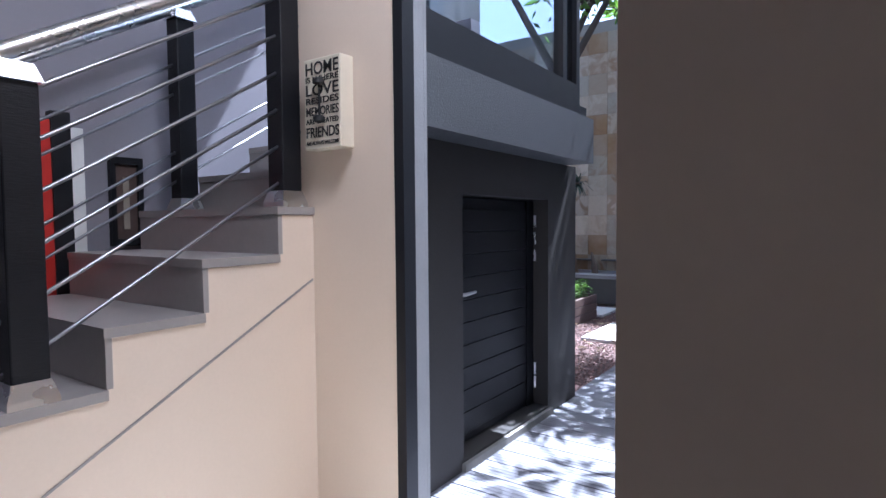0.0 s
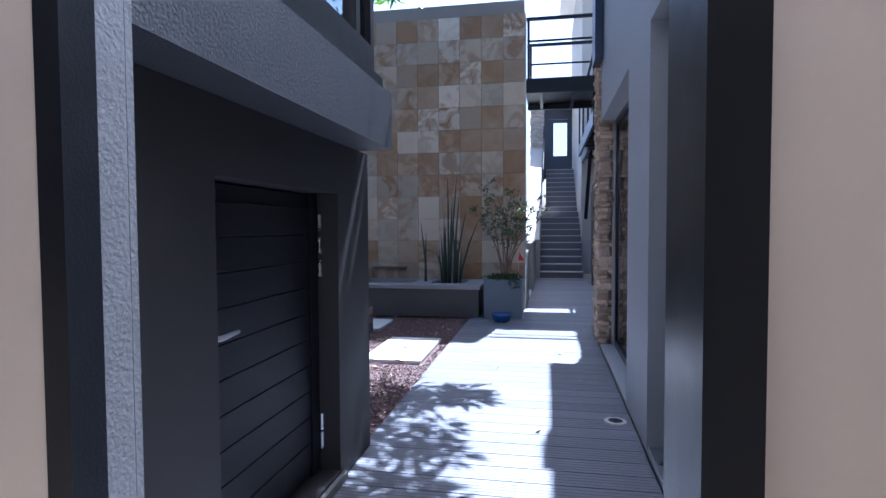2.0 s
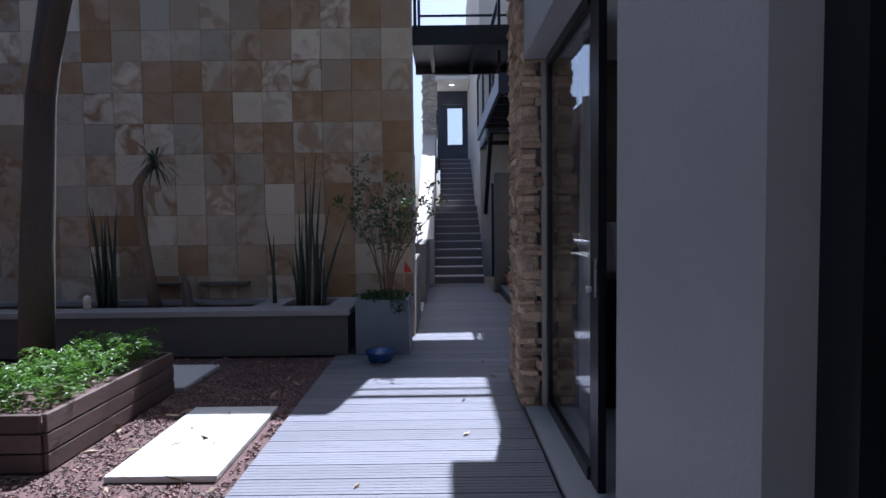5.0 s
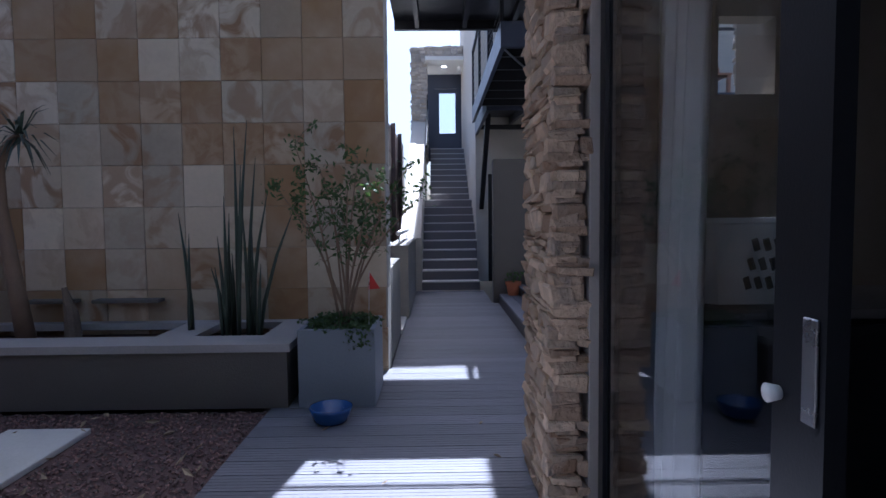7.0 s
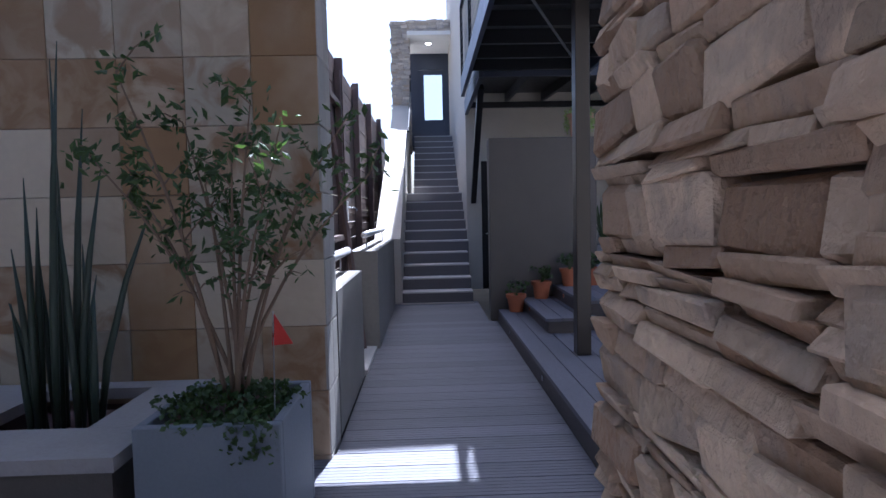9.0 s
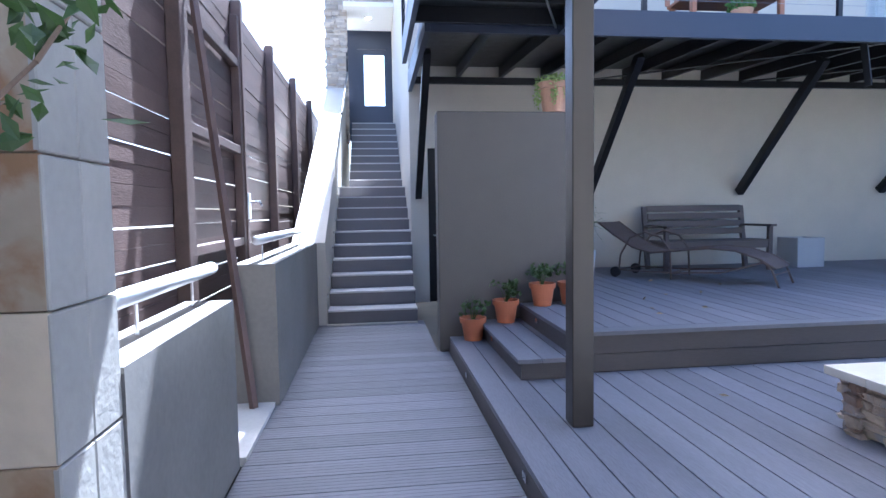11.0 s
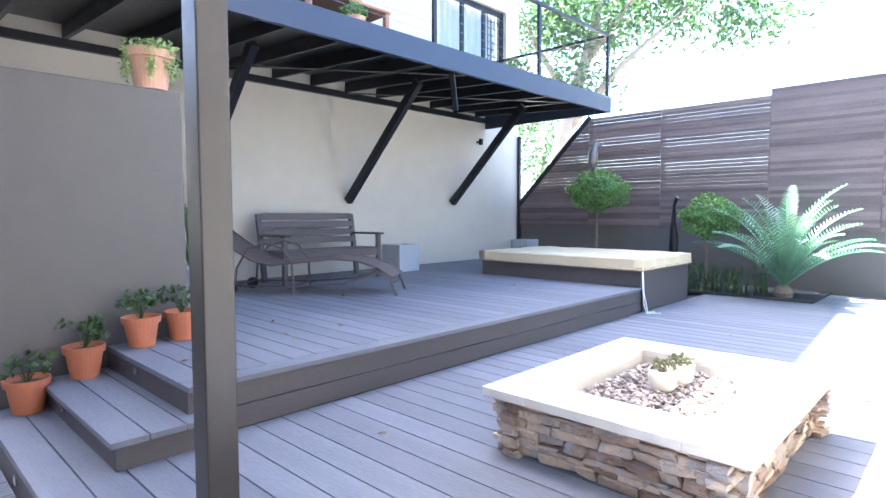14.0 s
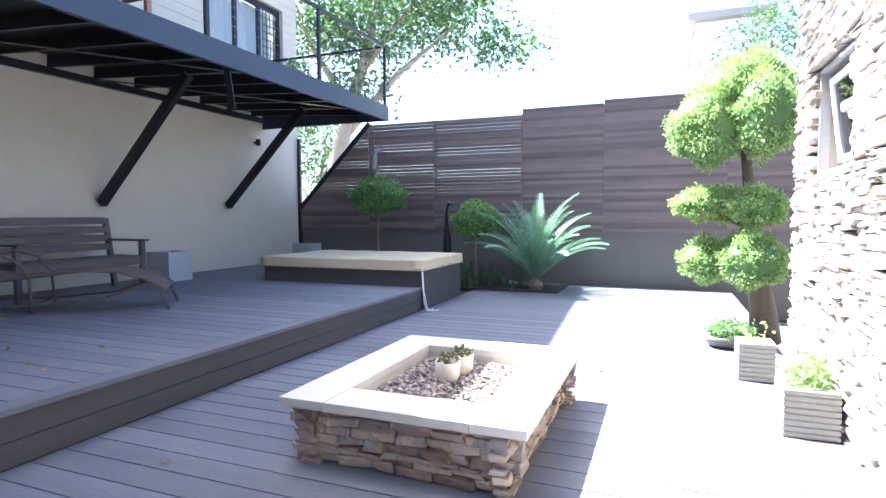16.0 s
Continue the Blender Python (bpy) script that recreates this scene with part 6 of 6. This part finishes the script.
tree("shrubs_behind_house", "leafy tree behind the end of the house", None, [([(17.0, 21.0, -0.3), (17.0, 21.0, 2.2), (17.2, 20.8, 4.0)], 0.2, 0.06)],
     [(16.6, 20.6, 3.4, 1.4, 1.3, 1.2), (17.6, 20.2, 2.2, 1.3, 1.2, 1.0), (16.2, 21.4, 4.9, 1.2, 1.0, 0.9)], 0.17, LEAF_FIG, PALE_BARK, 45, 0.2)
nh = thing("neighbour_house", "pale rendered house beyond the garden wall", "house")
part("wall", boxes((27, 5.9, -0.3, 36, 8.6, 9.6)), WHITE, nh)
part("roof", boxes((26.6, 5.6, 9.61, 36.5, 8.9, 9.9)), TROUGH_TOP, nh)
for k in range(3):
    part("louvre", boxes((26.9, 6.6, 7.0 + 0.4 * k, 26.99, 7.4, 7.3 + 0.4 * k)), TROUGH_TOP, nh)
# ---- board pieces, last ----
boards(deck_1, spans, True, 0.0, groove=True)
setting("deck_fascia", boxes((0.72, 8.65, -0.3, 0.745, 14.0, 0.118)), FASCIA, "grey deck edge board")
deck_2 = setting("floor_deck_court", boxes((0.746, 8.62, -0.3, FENCE_X - 0.01, 14.0, 0.11)), UNDER, "grey composite deck of the courtyard")
sp = []
x = 0.722
while x < FENCE_X - 0.15:
    sp.append((x, 8.62, 12.6 if x > 1.0 else 13.99))
    x += BW
boards(deck_2, sp, False, DECK_Z)
deck_3 = setting("floor_deck_platform", boxes((1.43, 12.63, 0.149, 6.88, HOUSE_Y - 0.01, 0.41), (6.88, 15.2, 0.149, FENCE_X - 0.01, HOUSE_Y - 0.01, 0.41)), UNDER, "raised grey composite platform below the balcony")
sp = []
x = 1.412
while x < FENCE_X - 0.15:
    sp.append((x, 12.732 if x < 6.8 else 15.2, 13.99 if x < 1.95 else HOUSE_Y - 0.01))
    x += BW
boards(deck_3, sp, False, PLAT_Z)
setting("platform_nosing", boxes((1.412, 12.59, PLAT_Z - 0.03, 6.95, 12.728, PLAT_Z)), DECK_X, "grey edge board of the platform")
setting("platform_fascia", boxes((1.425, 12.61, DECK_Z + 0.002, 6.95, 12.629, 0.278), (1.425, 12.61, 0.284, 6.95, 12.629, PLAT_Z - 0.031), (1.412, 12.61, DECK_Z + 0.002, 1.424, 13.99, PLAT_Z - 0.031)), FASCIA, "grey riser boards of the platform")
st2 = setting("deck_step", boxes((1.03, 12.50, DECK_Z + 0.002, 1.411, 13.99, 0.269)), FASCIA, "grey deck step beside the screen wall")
boards(st2, [(1.005 + BW * k, 12.48, 13.99) for k in range(3)], False, 0.30)

# ---- sandstone tiles ----
TS, TZ = 0.3565, 0.366
tile_meshes = []
for k in range(6):
    bm = soft_box(0.0, 0.0, 0.0, TS - 0.003, 0.02, TZ - 0.003, 0.003)
    tile_meshes.append(mesh_of("tile", bm, SANDSTONE))
wall_tiled = bpy.data.objects["wall_sandstone"]
for c in range(15):
    for r in range(14):
        x, z = -0.718 - TS * (c + 1), 0.026 + TZ * (r - 1)
        if z + TZ > 5.02:
            continue
        piece("tile", tile_meshes[(c * 5 + r * 3) % 6], wall_tiled, pose(x, TILE_Y + RNG.uniform(-0.004, 0.002), z))
side_tile = mesh_of("tile", soft_box(0.0, 0.0, 0.0, 0.02, 0.166, TZ - 0.006, 0.004), END_STONE)
for r in range(14):
    for c in range(2):
        piece("tile", side_tile, wall_tiled, pose(-0.735, TILE_Y + 0.001 + 0.170 * c, 0.026 + TZ * (r - 1)))


# ---- ledge stones: courses of rough long stones ----
def stone_mesh(w, h, d, material, seed):
    """One split stone: chipped edges, a wedge-shaped outline and an uneven face."""
    r = random.Random(seed)
    bm = bmesh.new()
    bx(bm, 0, 0, 0, w, d, h)
    bmesh.ops.bevel(bm, geom=bm.edges[:], offset=min(h, d, w) * r.uniform(0.07, 0.17), segments=1, affect="EDGES")
    lo, hi, lean = r.uniform(-0.3, 0.3), r.uniform(-0.3, 0.12), r.uniform(-0.02, 0.02)
    for v in bm.verts:
        u, q = v.co.x / w, v.co.z / h
        v.co.z += h * (lo * (u - 0.5) * (1 - q) + hi * abs(u - 0.5) * q)
        v.co.y += lean * (q - 0.5)
        v.co += Vector((noise.noise(v.co * 9 + Vector((seed, 0, 0))) * 0.022, noise.noise(v.co * 12 + Vector((0, seed, 0))) * 0.018, noise.noise(v.co * 10 + Vector((0, 0, seed))) * h * 0.25))
    return mesh_of("stone", bm, material)


def stone_face(parent, material, place, length, height, course=(0.035, 0.10), run=(0.10, 0.34), depth=0.10, holes=(), limit=300, rest_name="stone_rest"):
    """Random courses over a face; place(u, z) gives the pose of a stone that starts u along it."""
    pool, made, z = {}, 0, 0.0
    rest = []
    while z < height - 0.02:
        h = course[0] + (course[1] - course[0]) * (RNG.uniform(0.0, 0.3) if RNG.uniform() < 0.62 else RNG.uniform(0.4, 1.0))
        u = -RNG.uniform(0, 0.06)
        while u < length - 0.03:
            w = min(RNG.uniform(*run), length - u + 0.02)
            key = (round(w * 14), round(h * 60), int(RNG.integers(0, 5)))
            if not any(a < u + w / 2 < b and c < z + h / 2 < e for a, b, c, e in holes):
                if key not in pool:
                    pool[key] = stone_mesh(key[0] / 14 - 0.004, max(0.02, key[1] / 60), depth, LEDGES[material][0], sum(key))
                m = place(u, z) @ pose(0, -RNG.uniform(0.0, 0.025), 0, 0, RNG.uniform(-3, 3), RNG.uniform(-4, 4))
                sc = Matrix.Diagonal((w / (key[0] / 14) if key[0] else 1, 1, h / max(0.02, key[1] / 60) * 1.08, 1))
                if made < limit:
                    piece("stone", pool[key], parent, m @ sc)
                else:
                    rest.append((pool[key], m @ sc))
                made += 1
            u += w
        z += h
    if rest:
        bm = bmesh.new()
        for me_, mm in rest:
            n0 = len(bm.verts)
            bm.from_mesh(me_)
            bm.verts.ensure_lookup_table()
            for v in bm.verts[n0:]:
                v.co = mm @ v.co
        me_ = bpy.data.meshes.new(rest_name)
        bm.to_mesh(me_)
        bm.free()
        me_.materials.append(LEDGES[material][1])
        ob = new(rest_name, me_)
        ob.parent = parent
        tagged(ob, kind="stuff")


pil = thing("stone_cladding", "rough tan ledge-stone cladding on the passage corner", "stone cladding")
pil["kind"] = "structure"
part("bedding", boxes((0.27, 7.42, 0, 0.301, 8.12, 5.58)), MORTAR, pil)
stone_face(pil, "tan", lambda u, z: pose(0.222, 8.14, z, 0, 0, -90) @ pose(u, 0, 0), 0.78, 5.5, course=(0.018, 0.095), run=(0.08, 0.30), depth=0.10, limit=300)
stone_face(pil, "tan", lambda u, z: pose(0.222, 7.36, z) @ pose(u, 0, 0), 0.12, 5.5, course=(0.025, 0.105), run=(0.12, 0.15), depth=0.10, limit=80)
swall = bpy.data.objects["wall_stone_core"]
stone_face(swall, "pale", lambda u, z: pose(5.24, 8.68, z + DECK_Z, 0, 0, 180) @ pose(u, 0, 0), 3.6, 4.6, course=(0.022, 0.06), run=(0.09, 0.32), depth=0.09, holes=((0.50, 1.38, 1.49, 2.25),), limit=300)
fpit = bpy.data.objects["fire_pit"]
H_ = 0.295
for nm, m in (("w", pose(FX0 + 0.10, FY1 - 0.06, DECK_Z + 0.002, 0, 0, -90)), ("s", pose(FX0 + 0.06, FY0 + 0.10, DECK_Z + 0.002)), ("e", pose(FX1 - 0.10, FY0 + 0.06, DECK_Z + 0.002, 0, 0, 90)), ("n", pose(FX1 - 0.06, FY1 - 0.10, DECK_Z + 0.002, 0, 0, 180))):
    stone_face(fpit, "mixed", lambda u, z, m=m: m @ pose(u, 0, z), (FY1 - FY0 if nm in "we" else FX1 - FX0) - 0.12, H_, course=(0.02, 0.055), run=(0.08, 0.24), depth=0.08, limit=75)
ent = bpy.data.objects["wall_stone_entry"]
stone_face(ent, "pale", lambda u, z: pose(-0.96, 21.97, z + 3.0) @ pose(u, 0, 0), 0.46, 3.35, course=(0.05, 0.11), run=(0.12, 0.3), depth=0.08, limit=120)
lintel = setting("lintel_entry", boxes((-0.49, 22.05, 5.97, HOUSE_X - 0.002, 22.5, 6.4)), MORTAR, "stone-clad lintel over the upper porch")
stone_face(lintel, "pale", lambda u, z: pose(-0.49, 21.97, z + 6.06) @ pose(u, 0, 0), 1.04, 0.32, course=(0.05, 0.11), run=(0.12, 0.3), depth=0.08, limit=40)
